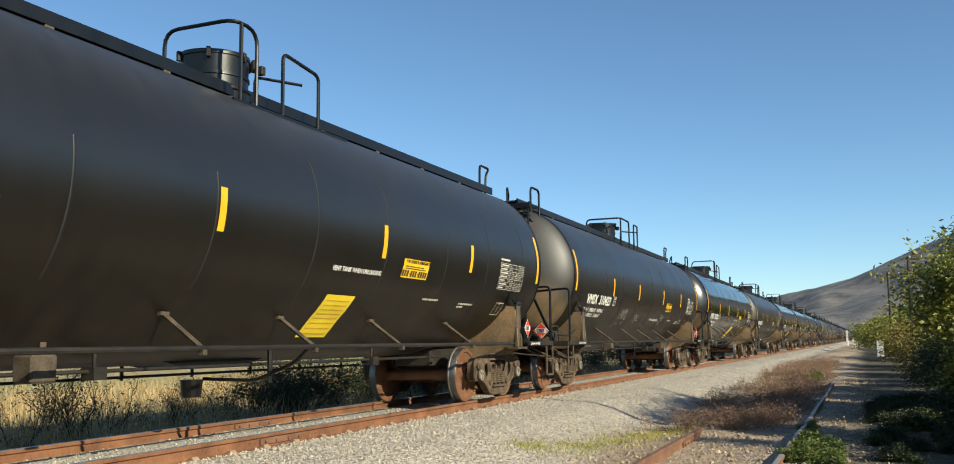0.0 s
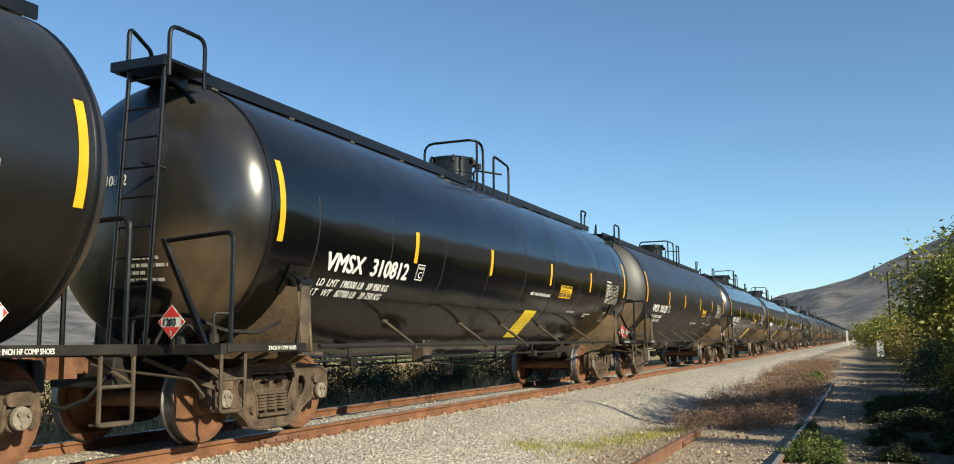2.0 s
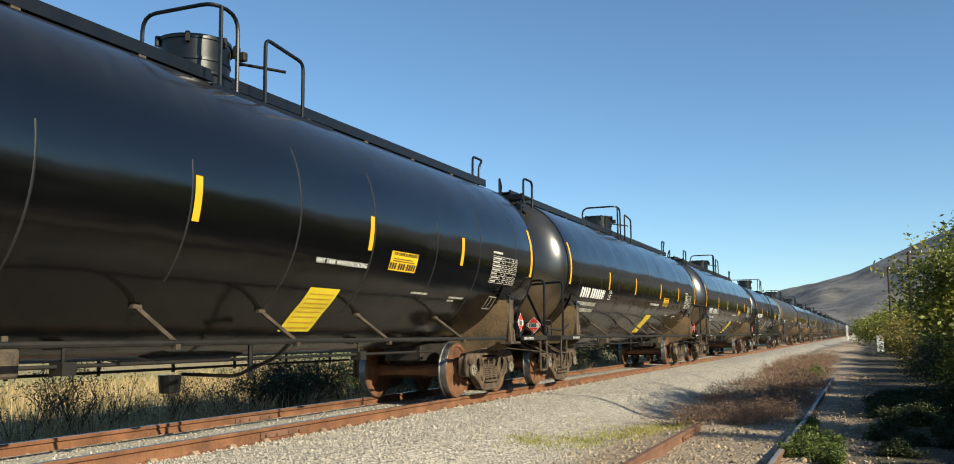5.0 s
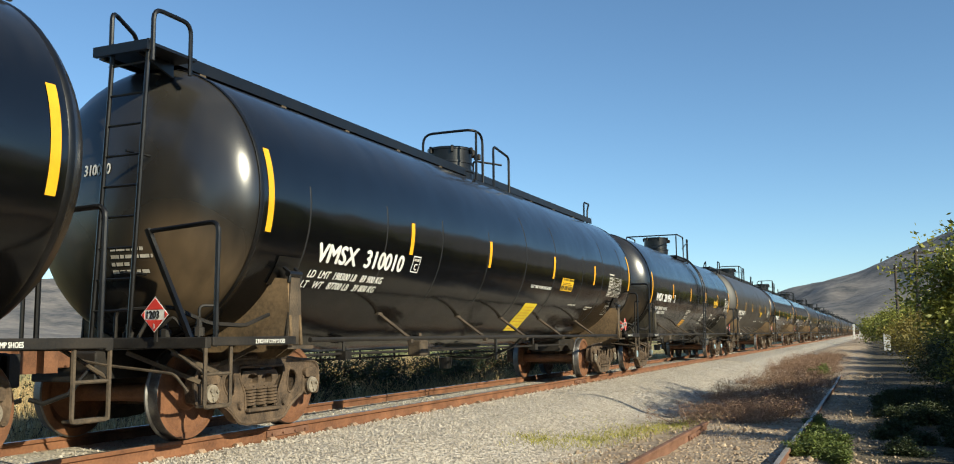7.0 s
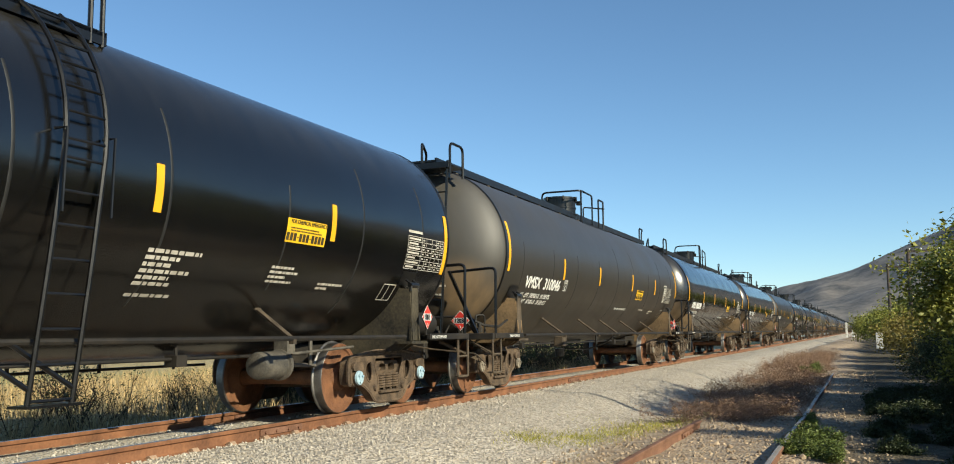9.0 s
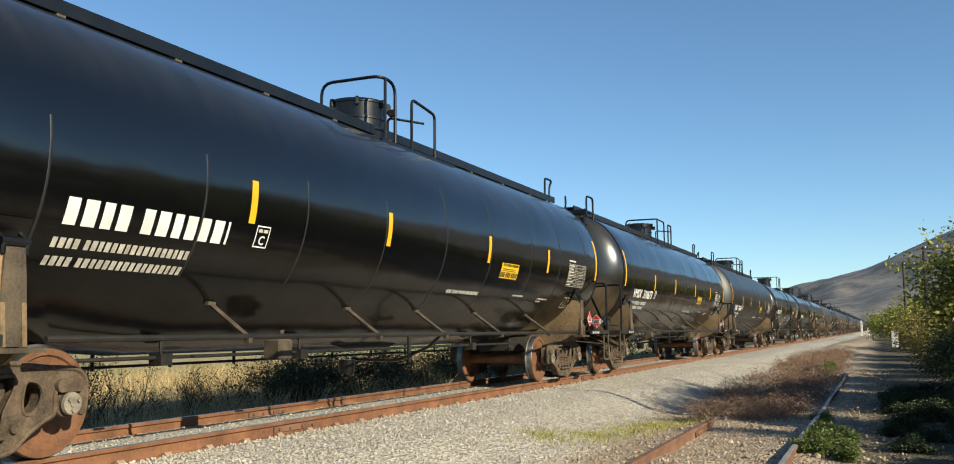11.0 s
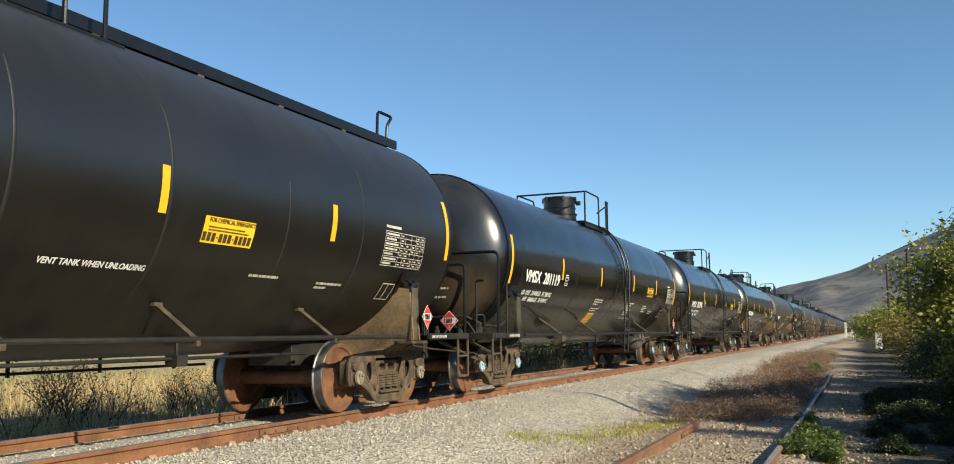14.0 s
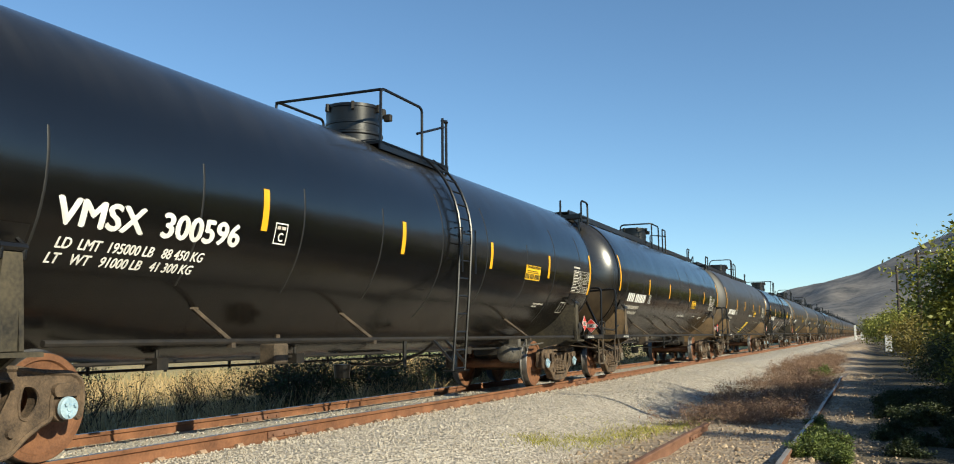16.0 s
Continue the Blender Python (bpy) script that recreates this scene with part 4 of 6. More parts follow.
    tube(vb, [(1.0, -3.0, 0.95), (1.0, -3.0, 1.05)], 0.03, 6)
    keep("valve_box", vb, DUSTY, False)
    # printed panels
    def grid_table():
        bm = B()
        rect(bm, 0.0, 0.50, 0.42, 0.535)
        w, h, y = 1.14, 0.455, 0.0
        for i in range(8):
            rect(bm, 0, y + i * h / 7 - 0.004, w, y + i * h / 7 + 0.004)
        for x in (0, 0.42, 0.56, 0.74, 0.88, 1.02, 1.14):
            rect(bm, x - 0.004, y, x + 0.004, y + h)
        rng = random.Random(4)
        for i in range(7):
            rect(bm, 0.03, y + i * h / 7 + 0.02, 0.03 + rng.uniform(0.2, 0.36), y + (i + 1) * h / 7 - 0.02)
            for x in (0.45, 0.60, 0.77, 0.91, 1.05):
                if rng.random() < 0.8:
                    rect(bm, x, y + i * h / 7 + 0.022, x + 0.06, y + (i + 1) * h / 7 - 0.024)
        return bm
    M["table"] = mesh_of(on_shell(grid_table(), 6.02, -21.6), WHITE_DUSTY)
    bm = rect(B(), 0, 0, 0.78, 0.265)
    M["panel"] = mesh_of(on_shell(bm, 2.50, -22.2), YELLOW_PANEL)
    bm, x = B(), 0.0
    for j in range(10):
        rect(bm, x, 0, x + 0.052, 0.088)
        x += 0.068
        if j in (2, 5):
            rect(bm, x, 0.036, x + 0.022, 0.052)
            x += 0.038
    M["panel_big"] = mesh_of(on_shell(bm, 2.51, -21.4, 0.007), NOTICE_INK)
    M["panel_small"] = mesh_of(on_shell(bars([0.9, 1.0], 0.62, 0.014, 0.016), 2.57, -16.2, 0.007), NOTICE_INK)
    M["panel_title"] = mesh_of(lettering("FOR CHEMICAL EMERGENCY", 0.064, 2.56, -14.1, 0.001, 0.86, proud=0.007), NOTICE_INK)
    M["vent"] = mesh_of(lettering("VENT TANK WHEN UNLOADING", 0.085, 0.78, -35.4, 0.003, 0.92), WHITE)
    bm = B()
    frame_rect(bm, 0, 0, 0.22, 0.23, 0.014)
    M["plate"] = mesh_of(on_shell(bm, -4.06, -23), WHITE)
    t1, t2 = flat_text("C", 0.13, 0.004), bars([1.0], 0.15, 0.035, 0)
    for v in t1.verts:
        v.co.x, v.co.y = v.co.x + 0.065, v.co.y + 0.035
    M["plate_c"] = mesh_of(on_shell(t1, -4.06, -23), WHITE)
    for v in t2.verts:
        v.co.x, v.co.y = v.co.x + 0.035, v.co.y + 0.16
    M["plate_word"] = mesh_of(on_shell(t2, -4.06, -23), WHITE_DUSTY)
    bm = B()
    frame_rect(bm, 0, 0, 0.34, 0.26, 0.014)
    rect(bm, 0.15, 0, 0.165, 0.26, 0.0)
    M["test_box"] = mesh_of(on_shell(bm, 6.32, -41), WHITE_DUSTY)
    M["small_a"] = mesh_of(on_shell(bars([1.0], 0.52, 0.032, 0.02), 3.45, -34), WHITE_DUSTY)
    M["small_b"] = mesh_of(on_shell(bars([1.0, 0.45], 0.56, 0.032, 0.025), 4.76, -35), WHITE_DUSTY)
    bm = rect(B(), 0, 0, 0.66, 0.64)
    M["patch"] = mesh_of(on_shell(bm, 0.93, -59.5), PATCH)
    bm = B()
    for i in range(8):
        rect(bm, 0.06, 0.05 + i * 0.071, 0.60, 0.064 + i * 0.071)
    M["patch_lines"] = mesh_of(on_shell(bm, 0.93, -59.5, 0.007), ORANGE)
    bm = rect(B(), 0, 0, 0.56, 0.31)
    M["orange"] = mesh_of(on_shell(bm, -1.35, -52.5), ORANGE)
    bm = B()
    for i in range(3):
        rect(bm, 0.05, 0.05 + i * 0.09, 0.51, 0.065 + i * 0.09)
    M["orange_lines"] = mesh_of(on_shell(bm, -1.35, -52.5, 0.007), INK)
    M["lines_a"] = mesh_of(on_shell(bars([1.0, 0.95, 0.55, 0.0, 0.95, 0.7], 0.72, 0.03, 0.028), -1.38, -27.5), WHITE_DUSTY)
    M["lines_b"] = mesh_of(on_shell(bars([1.0, 0.62, 0.5, 0.9, 0.58, 0.65, 0.0, 0.8], 0.72, 0.04, 0.028), 1.88, -27.8), WHITE_DUSTY)
    M["lines_c"] = mesh_of(on_shell(bars([0.8, 1.0, 0.6, 0.9], 0.52, 0.03, 0.028), 3.75, -29), WHITE_DUSTY)
    M["shoe_mark"] = mesh_of(shoe_mark(), WHITE)
    M["head_lines_short"] = mesh_of(on_head(bars([0.8, 1.0, 0.45, 0.9], 0.50, 0.036, 0.040), 0.06, 1.90, half=SHORT), WHITE_DUSTY)
    M["head_lines"] = mesh_of(on_head(bars([0.8, 1.0, 0.45, 0.9], 0.50, 0.036, 0.040), 0.06, 1.90), WHITE_DUSTY)
    hb = bars([1.0], 0.9, 0.125, 0.0, True)
    hs = bars([1.0], 0.9, 0.125, 0.0, True)
    M["head_bars_short"] = mesh_of(on_head(hs, -1.0, 2.70, half=SHORT), WHITE)
    M["head_bars"] = mesh_of(on_head(hb, -1.0, 2.70), WHITE)
    M["number_bars"] = mesh_of(on_shell(bars([1.0], 1.95, 0.225, 0.0, True), -6.42, -23.4), WHITE)
    M["load_bars"] = mesh_of(on_shell(bars([1.0, 1.0], 1.55, 0.09, 0.075, True), -6.45, -31), WHITE_DUSTY)


def shoe_mark():
    bm = flat_text("2 INCH HF COMP SHOES", 0.058, 0.002, 0.95)
    for v in bm.verts:
        v.co = (1.624 + v.co.z, -7.78 + v.co.x * 0.8, 0.953 + v.co.y)
    return bm


def strokes(bm, lines, w=0.016):
    """Hand-drawn strokes as thin flat bands."""
    for line in lines:
        pts = rounded([(x, y, 0) for x, y in line], 0.08, 3) if len(line) > 2 else [Vector((*p, 0)) for p in line]
        for a, b in zip(pts, pts[1:]):
            d = b - a
            if d.length < 1e-5:
                continue
            s = Vector((-d.y, d.x, 0)).normalized() * w / 2
            vs = [bm.verts.new(p) for p in (a - s, b - s, b + s, a + s)]
            bm.faces.new(vs)
    return bm


def scribble(y0, angle, scale):
    bm = B()
    lines = [[(0.30, 0.42), (0.05, 0.44), (0.10, 0.28), (0.26, 0.20), (0.20, 0.04), (0.0, 0.08)],
             [(0.34, 0.40), (0.42, 0.22), (0.54, 0.38)], [(0.56, 0.40), (0.44, 0.12), (0.34, -0.08), (0.24, -0.04)],
             [(0.86, 0.36), (0.68, 0.40), (0.62, 0.20), (0.74, 0.08), (0.90, 0.16)]]
    strokes(bm, [[(x * scale, y * scale) for x, y in ln] for ln in lines], 0.016)
    return on_shell(bm, y0, angle, 0.005)


def zigzag(y0, angle, scale):
    bm = B()
    lines = [[(0, 0.3), (0.05, 0.62), (0.14, 0.4), (0.22, 0.66), (0.28, 0.30)], [(0.40, 0.64), (0.28, 0.52), (0.42, 0.42), (0.30, 0.30)],
             [(0.46, 0.66), (0.50, 0.30)], [(0.46, 0.5), (0.66, 0.68), (0.52, 0.46), (0.70, 0.30)], [(0.74, 0.62), (0.72, 0.28), (0.86, 0.30)],
             [(-0.1, 0.0), (0.0, 0.12), (0.2, 0.14), (0.34, 0.06)], [(-0.1, 0.0), (0.02, -0.06)], [(0.60, 0.24), (0.82, 0.05), (0.84, 0.2)]]
    strokes(bm, [[(x * scale, y * scale) for x, y in ln] for ln in lines], 0.018)
    return on_shell(bm, y0, angle, 0.005)


FINE_PRINT = {"panel_big", "panel_small", "lines_a", "lines_b", "lines_c", "small_a", "small_b", "head_lines", "head_lines_short", "number_bars", "load_bars", "head_bars", "head_bars_short", "orange_lines", "patch_lines", "plate_word"}


def put(name, key, parent, m=None, label=""):
    ob = new(name, M[key])
    ob.parent = parent
    if m is not None:
        ob.matrix_basis = m
    if key in FINE_PRINT:
        tagged(ob, kind="stuff")
    if label:
        ob["label"] = label
    return ob


def about_axis(a):
    """A turn about the tank's own axis, upwards on its near side."""
    return pose(0, 0, ZC) @ pose(0, 0, 0, 0, -a, 0) @ pose(0, 0, -ZC)


def placard_faces(pl):
    put("placard_face", "placard_white", pl)
    put("placard_field", "placard_red", pl)
    put("placard_number", "placard_number", pl)
    put("placard_class", "placard_class", pl)


def tank_car(kind, detail=True):
    """A tank car about its own middle at rail height. kind "walk": a running board along the whole top; "flank": a platform round the manway and a ladder on the flank."""
    car = new("tank_car")
    walk_kind = kind == "walk"
    half = HALF if walk_kind else SHORT
    tank = put("tank", "tank" if walk_kind else "tank_short", car)
    for y in (-6.85, -5.08, -3.42, -1.66, 0.12, 1.80, 3.65, 5.25, 6.9) if detail else ():
        put("weld_seam", ("seam_a", "seam_b", "seam_c", "seam_b")[int(y * 7) % 4], tank, pose(0, y + 0.2, 0))
    for s in (-1, 1):
        put("head_seam", "knuckle", tank, pose(0, MID + s * (half + 0.06), 0))
    for y in ((-7.39, 7.92) if walk_kind else (-7.24, 7.86)):
        put("reflective_stripe", "stripe_long" if walk_kind else "stripe_low", tank, pose(0, y, 0), "yellow reflective stripe")
    for y in ((-4.17, -1.38, 1.91, 4.76) if walk_kind else (-4.25, -1.22, 1.85, 4.75)):
        put("reflective_stripe", "stripe_short", tank, pose(0, y, 0), "yellow reflective stripe")
    put("capacity_table", "table", tank, None if walk_kind else pose(0, 0.64, 0), "white stencilled table of small figures")
    panel = put("emergency_panel", "panel", tank, None if walk_kind else pose(0, 1.32, 0) @ about_axis(5.0), "yellow notice panel")
    put("notice_number", "panel_big", panel)
    if detail:
        put("notice_print", "panel_small", panel)
        put("notice_title", "panel_title", panel)
        put("plate_mark", "plate", tank)
        put("plate_letter", "plate_c", tank)
        put("plate_word", "plate_word", tank)
        put("test_box", "test_box", tank)
        put("small_stencil", "small_b", tank)
        if walk_kind:
            put("vent_stencil", "vent", tank)
            put("small_stencil", "small_a", tank)
        else:
            put("stencil_block", "lines_a", tank)
            put("stencil_block", "lines_b", tank)
            put("stencil_block", "lines_c", tank)
            patch = put("orange_patch", "orange", tank, None, "orange notice patch")
            put("patch_print", "orange_lines", patch)
        put("head_stencil", "head_lines" if walk_kind else "head_lines_short", tank)
    if not walk_kind:  # these tanks sit a little lower, their marks at the same height
        tank.location.z = -0.04
        for o in tank.children:
            if not o.name.startswith(("weld_seam", "head_")):
                o.matrix_basis = about_axis(6.0 if o.name.startswith("plate_") else 1.5) @ o.matrix_basis
    for s in (1, -1):
        flip = None if s > 0 else TURN
        put("side_sill", "sill", car, flip)
        for y in ((-4.2, -1.6, 0.3, 2.4, 4.8) if walk_kind else (-4.4, -1.65, 3.97)) if detail else ():
            put("brace", "brace", car, pose(0, y, 0) if s > 0 else pose(0, y, 0) @ TURN)
    tone = "" if walk_kind else "_dark"
    for s in (-1, 1):
        for dy in (-0.09, 0.09):
            put("saddle_web", "saddle_web" + tone, car, pose(0, s * TRUCKS / 2 + dy, 0))
        for flip in (Matrix(), TURN):
            put("saddle_plate", "saddle_plate" + tone, car, pose(0, s * TRUCKS / 2, 0) @ flip)
        put("saddle_pad", "pad", car, pose(0, s * TRUCKS / 2, 0))
    for flip in (None, TURN):
        mirror = (flip or Matrix()) @ Matrix.Diagonal((-1, 1, 1, 1))
        put("draft_sill", "draft_sill", car, flip)
        put("end_sill", "end_sill", car, flip)
        put("side_channel", "side_channel", car, flip)
        if detail:
            put("striker", "striker", car, flip)
            put("deck_plate", "deck_plate", car, flip)
            put("deck_plate", "deck_plate", car, mirror)
            put("side_channel", "side_channel", car, mirror)
        put("coupler", "coupler", car, flip)
        if walk_kind:
            put("end_rail", "end_rail", car, flip)
            lad = put("ladder", "ladder", car, flip)
            for i in range(9 if detail else 0):
                put("rung", "rung", lad, pose(-0.12 + 0.0135 * i, 0, 1.28 + 0.305 * i))
        else:
            put("end_rail", "end_rail_high", car, flip)
        put("step", "step", car, flip)
        if detail:
            put("end_rail", "far_rail", car, flip)
            put("step", "step", car, mirror)
            put("brake_hose", "hose", car, flip)
            put("end_piping", "end_piping", car, flip)
            put("deck_strut", "deck_strut", car, flip)
            put("uncoupling_lever", "lever", car, flip)
            for x, y in ((1.04 if walk_kind else 0.84, -8.52),) if flip is None else ():
                pl = put("placard", "placard", car, (flip or Matrix()) @ pose(x, y, 1.23) @ Matrix.Diagonal((0.84, 1, 0.84, 1)), "red and white diamond placard")
                placard_faces(pl)
    if detail:
        placard_faces(put("placard", "placard", car, pose(1.57, 7.06, 1.25, 0, 0, 90) @ Matrix.Diagonal((0.84, 1, 0.84, 1)), "red and white diamond placard"))
    put("shoe_stencil", "shoe_mark", car, None, "white stencilled words")
    put("shoe_stencil", "shoe_mark", car, pose(0, 14.9, 0), "white stencilled words")
    dome = put("manway", "dome", car, pose(0, 0.27, 0))
    for a in range(0, 360, 60) if detail else ():
        put("lid_clamp", "clamp", dome, pose(0, 0, 0, 0, 0, a))
    put("valve_fitting", "valve", car, pose(0, 0.27, 0))
    if walk_kind:
        put("running_board", "running_board", car)
        for y in np.arange(-7.2, 7.8, 1.55) if detail else ():
            put("board_bracket", "bracket", car, pose(0, float(y), 0))
        for flip in (None, pose(0, 0.25, 0) @ TURN):
            put("end_platform", "end_platform", car, flip)
        put("grab_loop", "walk_loop", car)
        put("grab_loop", "walk_loop_small", car)
        put("grab_loop", "board_hook", car)
        put("grab_loop", "board_grab", car)
        put("guard_rail", "dome_rail", car)
        put("guard_rail", "step_rail", car)
        put("side_platform", "dome_platform", car)
    else:
        put("guard_rail", "wide_rail", car)
        put("side_platform", "wide_platform", car)
        sl = put("side_ladder", "side_ladder", car)
        for i in range(15 if detail else 0):
            put("rung", "flank_rung", sl, pose(0, -0.0176 * i - 0.01, 0) @ about_axis(52 - 8.2 * i) if i < 7 else pose(-0.004 * (i - 7), -0.13 - 0.030 * (i - 7), -0.07 - 0.265 * (i - 7)))
    put("bottom_outlet", "outlet", car)
    put("brake_pipe", "brake_pipe", car)
    if not walk_kind:
        put("brake_cylinder", "brake_cylinder", car)
        put("air_reservoir", "reservoir", car)
    if detail:
        put("valve_box", "valve_box", car)
    for s in (-1, 1):
        bol = put("truck_bolster", "bolster", car, pose(0, s * TRUCKS / 2, 0))
        for flip in (pose(0, 0, 0), TURN):
            fr = put("side_frame", "side_frame", car, pose(0, s * TRUCKS / 2, 0) @ flip)
            for y in ((-0.19, 0.0, 0.19) if detail else ()):
                put("spring", "spring", fr, pose(1.02, y, 0))
            for y in (-WHEELBASE / 2, WHEELBASE / 2) if detail else ():
                put("bearing", "bearing", fr, pose(0, y, WHEEL_R))
                put("bearing_cap", "cap" if walk_kind else "cap_blue", fr, pose(0, y, WHEEL_R))
        for y in (-WHEELBASE / 2, WHEELBASE / 2):
            ws = put("wheelset", "axle", car, pose(0, s * TRUCKS / 2 + y, WHEEL_R))
            put("wheel", "wheel", ws)
            put("wheel", "wheel", ws, TURN)
    return car


LABELS = {"dull": "faded grey-black tank car with tan dust", "matte": "dull black tank car with brown dust", "satin": "satin black railway tank car", "gloss": "glossy black railway tank car mirroring sky"}
# kind, paint, number, load limit, light weight, yellow patch, scribbles
CARS = [("walk", "matte", "", None, True, 0), ("walk", "matte", "310423", ("198600", "90 050", "87400", "39 650"), False, 2), ("walk", "gloss", "310812", ("198300", "89 950", "87700", "39 750"), True, 0),
        ("walk", "matte", "310128", ("198700", "90 100", "87300", "39 600"), False, 3), ("walk", "gloss", "310257", ("197900", "89 750", "88100", "39 950"), True, 0), ("walk", "gloss", "", None, True, 0),
        ("walk", "gloss", "310010", ("198300", "89 900", "87700", "39 800"), True, 0), ("flank", "satin", "281954", ("201000", "91 150", "85000", "38 550"), False, 0), ("walk", "dull", "310046", ("198900", "90 200", "87100", "39 500"), False, 0),
        ("walk", "gloss", "", None, False, 0), ("walk", "gloss", "310673", ("197900", "89 750", "88200", "40 000"), False, 0), ("walk", "matte", "310269", ("198200", "89 850", "87800", "39 850"), False, 0),
        ("flank", "satin", "281119", ("201400", "91 300", "84600", "38 400"), False, 0), ("flank", "satin", "300596", ("195000", "88 450", "91000", "41 300"), False, 0)]
PAINTS = {"matte": PAINT_MATTE, "dull": PAINT_DULL, "satin": PAINT_SATIN, "gloss": PAINT_GLOSS}
SLACK = {0: -0.08, 1: -0.10, 5: -0.12}  # play in some couplings
cars, wheelsets = [], []


def build_train():
    shared_meshes()
    texts = {}
    for kind, paint, number, loads, patch, marks in CARS:
        if not number:
            continue
        up = 3.5 if kind == "flank" else 0.0
        start, rise, wide = {"300596": (-6.50, 3.3, 1.16), "281954": (-6.62, 6.1, 1.11), "281119": (-6.46, 5.7, 1.06)}.get(number, (-6.38, 0.0, 1.08))
        texts[number] = [
            *[(word, mesh_of(half_of("VMSX  ", number, first, 0.315, start, -23.5 + rise, 0.014, wide), WHITE)) for word, first in (("owner_mark", True), ("car_number", False))],
            ("load_stencil", mesh_of(lettering("LD  LMT  %s LB   %s KG" % loads[:2], 0.135, -6.42, -31.2 + up, 0.004, 0.92, 0.13), WHITE)),
            ("load_stencil", mesh_of(lettering("LT   WT   %s LB   %s KG" % loads[2:], 0.135, -6.46, -36.4 + up, 0.004, 0.92, 0.13), WHITE)),
            ("head_number", mesh_of(on_head(flat_text("VMSX  " + number, 0.165, 0.006, 0.76), -0.26 if kind == "flank" else -0.70, 2.70, half=SHORT if kind == "flank" else HALF), WHITE))]
        if kind == "flank":
            texts[number].append(("head_capacity", mesh_of(on_head(flat_text("CAPY  28530  US GAL\nCAPY  107 995   L", 0.115, 0.003, 0.72), -0.24, 2.53, half=SHORT), WHITE_DUSTY)))
    tag_a, tag_b, tag_c = mesh_of(scribble(-1.15, -39, 0.5), CHALK), mesh_of(scribble(2.12, -37.5, 0.6), CHALK), mesh_of(scribble(5.3, -38, 0.45), CHALK)
    tag_d = mesh_of(zigzag(-2.85, -46, 0.85), CHALK)
    tag_e = mesh_of(zigzag(3.95, -39.5, 0.85), CHALK)
    protos = {("walk", True): tank_car("walk"), ("flank", True): tank_car("flank"), ("walk", False): tank_car("walk", False), ("flank", False): tank_car("flank", False)}
    rng = random.Random(11)
    for k in range(-1, 42):
        if 0 <= k < len(CARS):
            kind, paint, number, loads, patch, marks = CARS[k]
        else:
            kind = "flank" if k in (16, 19, 23, 30, 37) else "walk"
            paint, number, loads, patch, marks = rng.choice(("matte", "dull", "dull", "satin")), "", None, rng.random() < 0.3, 0
        car = copy_thing(protos[kind, k < 17], pose(0, 8.01 + PITCH * k + SLACK.get(k, 0), 0))
        tank = next(o for o in car.children if o.name.startswith("tank"))
        tank.material_slots[0].link = "OBJECT"
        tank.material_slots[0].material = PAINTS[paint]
        label = LABELS[paint] + (", ladder on its flank" if kind == "flank" else "")
        tagged(car, label, "tank car", "tank cars of the train")
        if number:
            for name, me in texts[number]:
                ob = hang(name, me, tank)
                if name in ("load_stencil", "car_number"):
                    tagged(ob, kind="stuff")
        else:
            put("car_number", "number_bars", tank)
            put("load_stencil", "load_bars", tank)
            put("head_number", "head_bars" if kind == "walk" else "head_bars_short", tank)
        if number == "300596":  # its marks sit a little further back, and it has no orange patch
            for o in list(tank.children):
                if o.name.startswith("reflective_stripe") and abs(o.location.y) < 6 or o.name.startswith("plate_"):
                    o.location.y += 0.33
                elif o.name.startswith(("orange_patch", "stencil_block")):
                    for q in (*o.children, o):
                        bpy.data.objects.remove(q)
        for o in tank.children:  # the reflectors of some cars sit a little aside
            if o.name.startswith("reflective_stripe") and o.location.y > 1:
                o.location.y += {"310812": -0.13, "310128": -0.11, "310673": 0.13 if 4 < o.location.y < 6 else 0.0, "281119": 0.25 if o.location.y < 6 else 0.0}.get(number, 0.0)
        if kind == "walk" and (patch or k == 9):
            for o, key in zip([c for c in car.children if c.name.startswith("guard_rail")], ("arched_rail", "low_rail")):
                o.data = M[key]
        if patch:
            for o in tank.children:
                if o.name.startswith("vent_stencil"):
                    o.matrix_basis = about_axis(12.5)
            p = put("notice_patch", "patch", tank, None, "slanted yellow notice patch")
            put("patch_print", "patch_lines", p)
        if marks == 2:
            for me in (tag_a, tag_b, tag_c, tag_d):
                hang("chalk_scrawl", me, tank, "pale hand-drawn scrawl")
        elif marks == 3:
            hang("chalk_scrawl", tag_e, tank, "pale hand-drawn scrawl")
        cars.append((k, car))
        if -1 <= k < 17:
            wheelsets.extend(o for o in car.children if o.name.startswith("wheelset"))
    for p in protos.values():
        for o in [*p.children_recursive, p]:
            bpy.data.objects.remove(o)


TRAIN = [(0.0, -0.59), (1.5, -0.42), (3.5, -0.40), (7.0, -0.32), (8.0, -0.36), (12.5, -0.54), (14.5, -0.68), (16.0, -0.74)]  # small gains and losses on an even 14.4 m/s


def run(t):
    for (a, u), (b, v) in zip(TRAIN, TRAIN[1:]):
        if t <= b:
            s = (t - a) / (b - a)
            return 14.4 * t + u + (v - u) * s
    return 14.4 * t + TRAIN[-1][1]


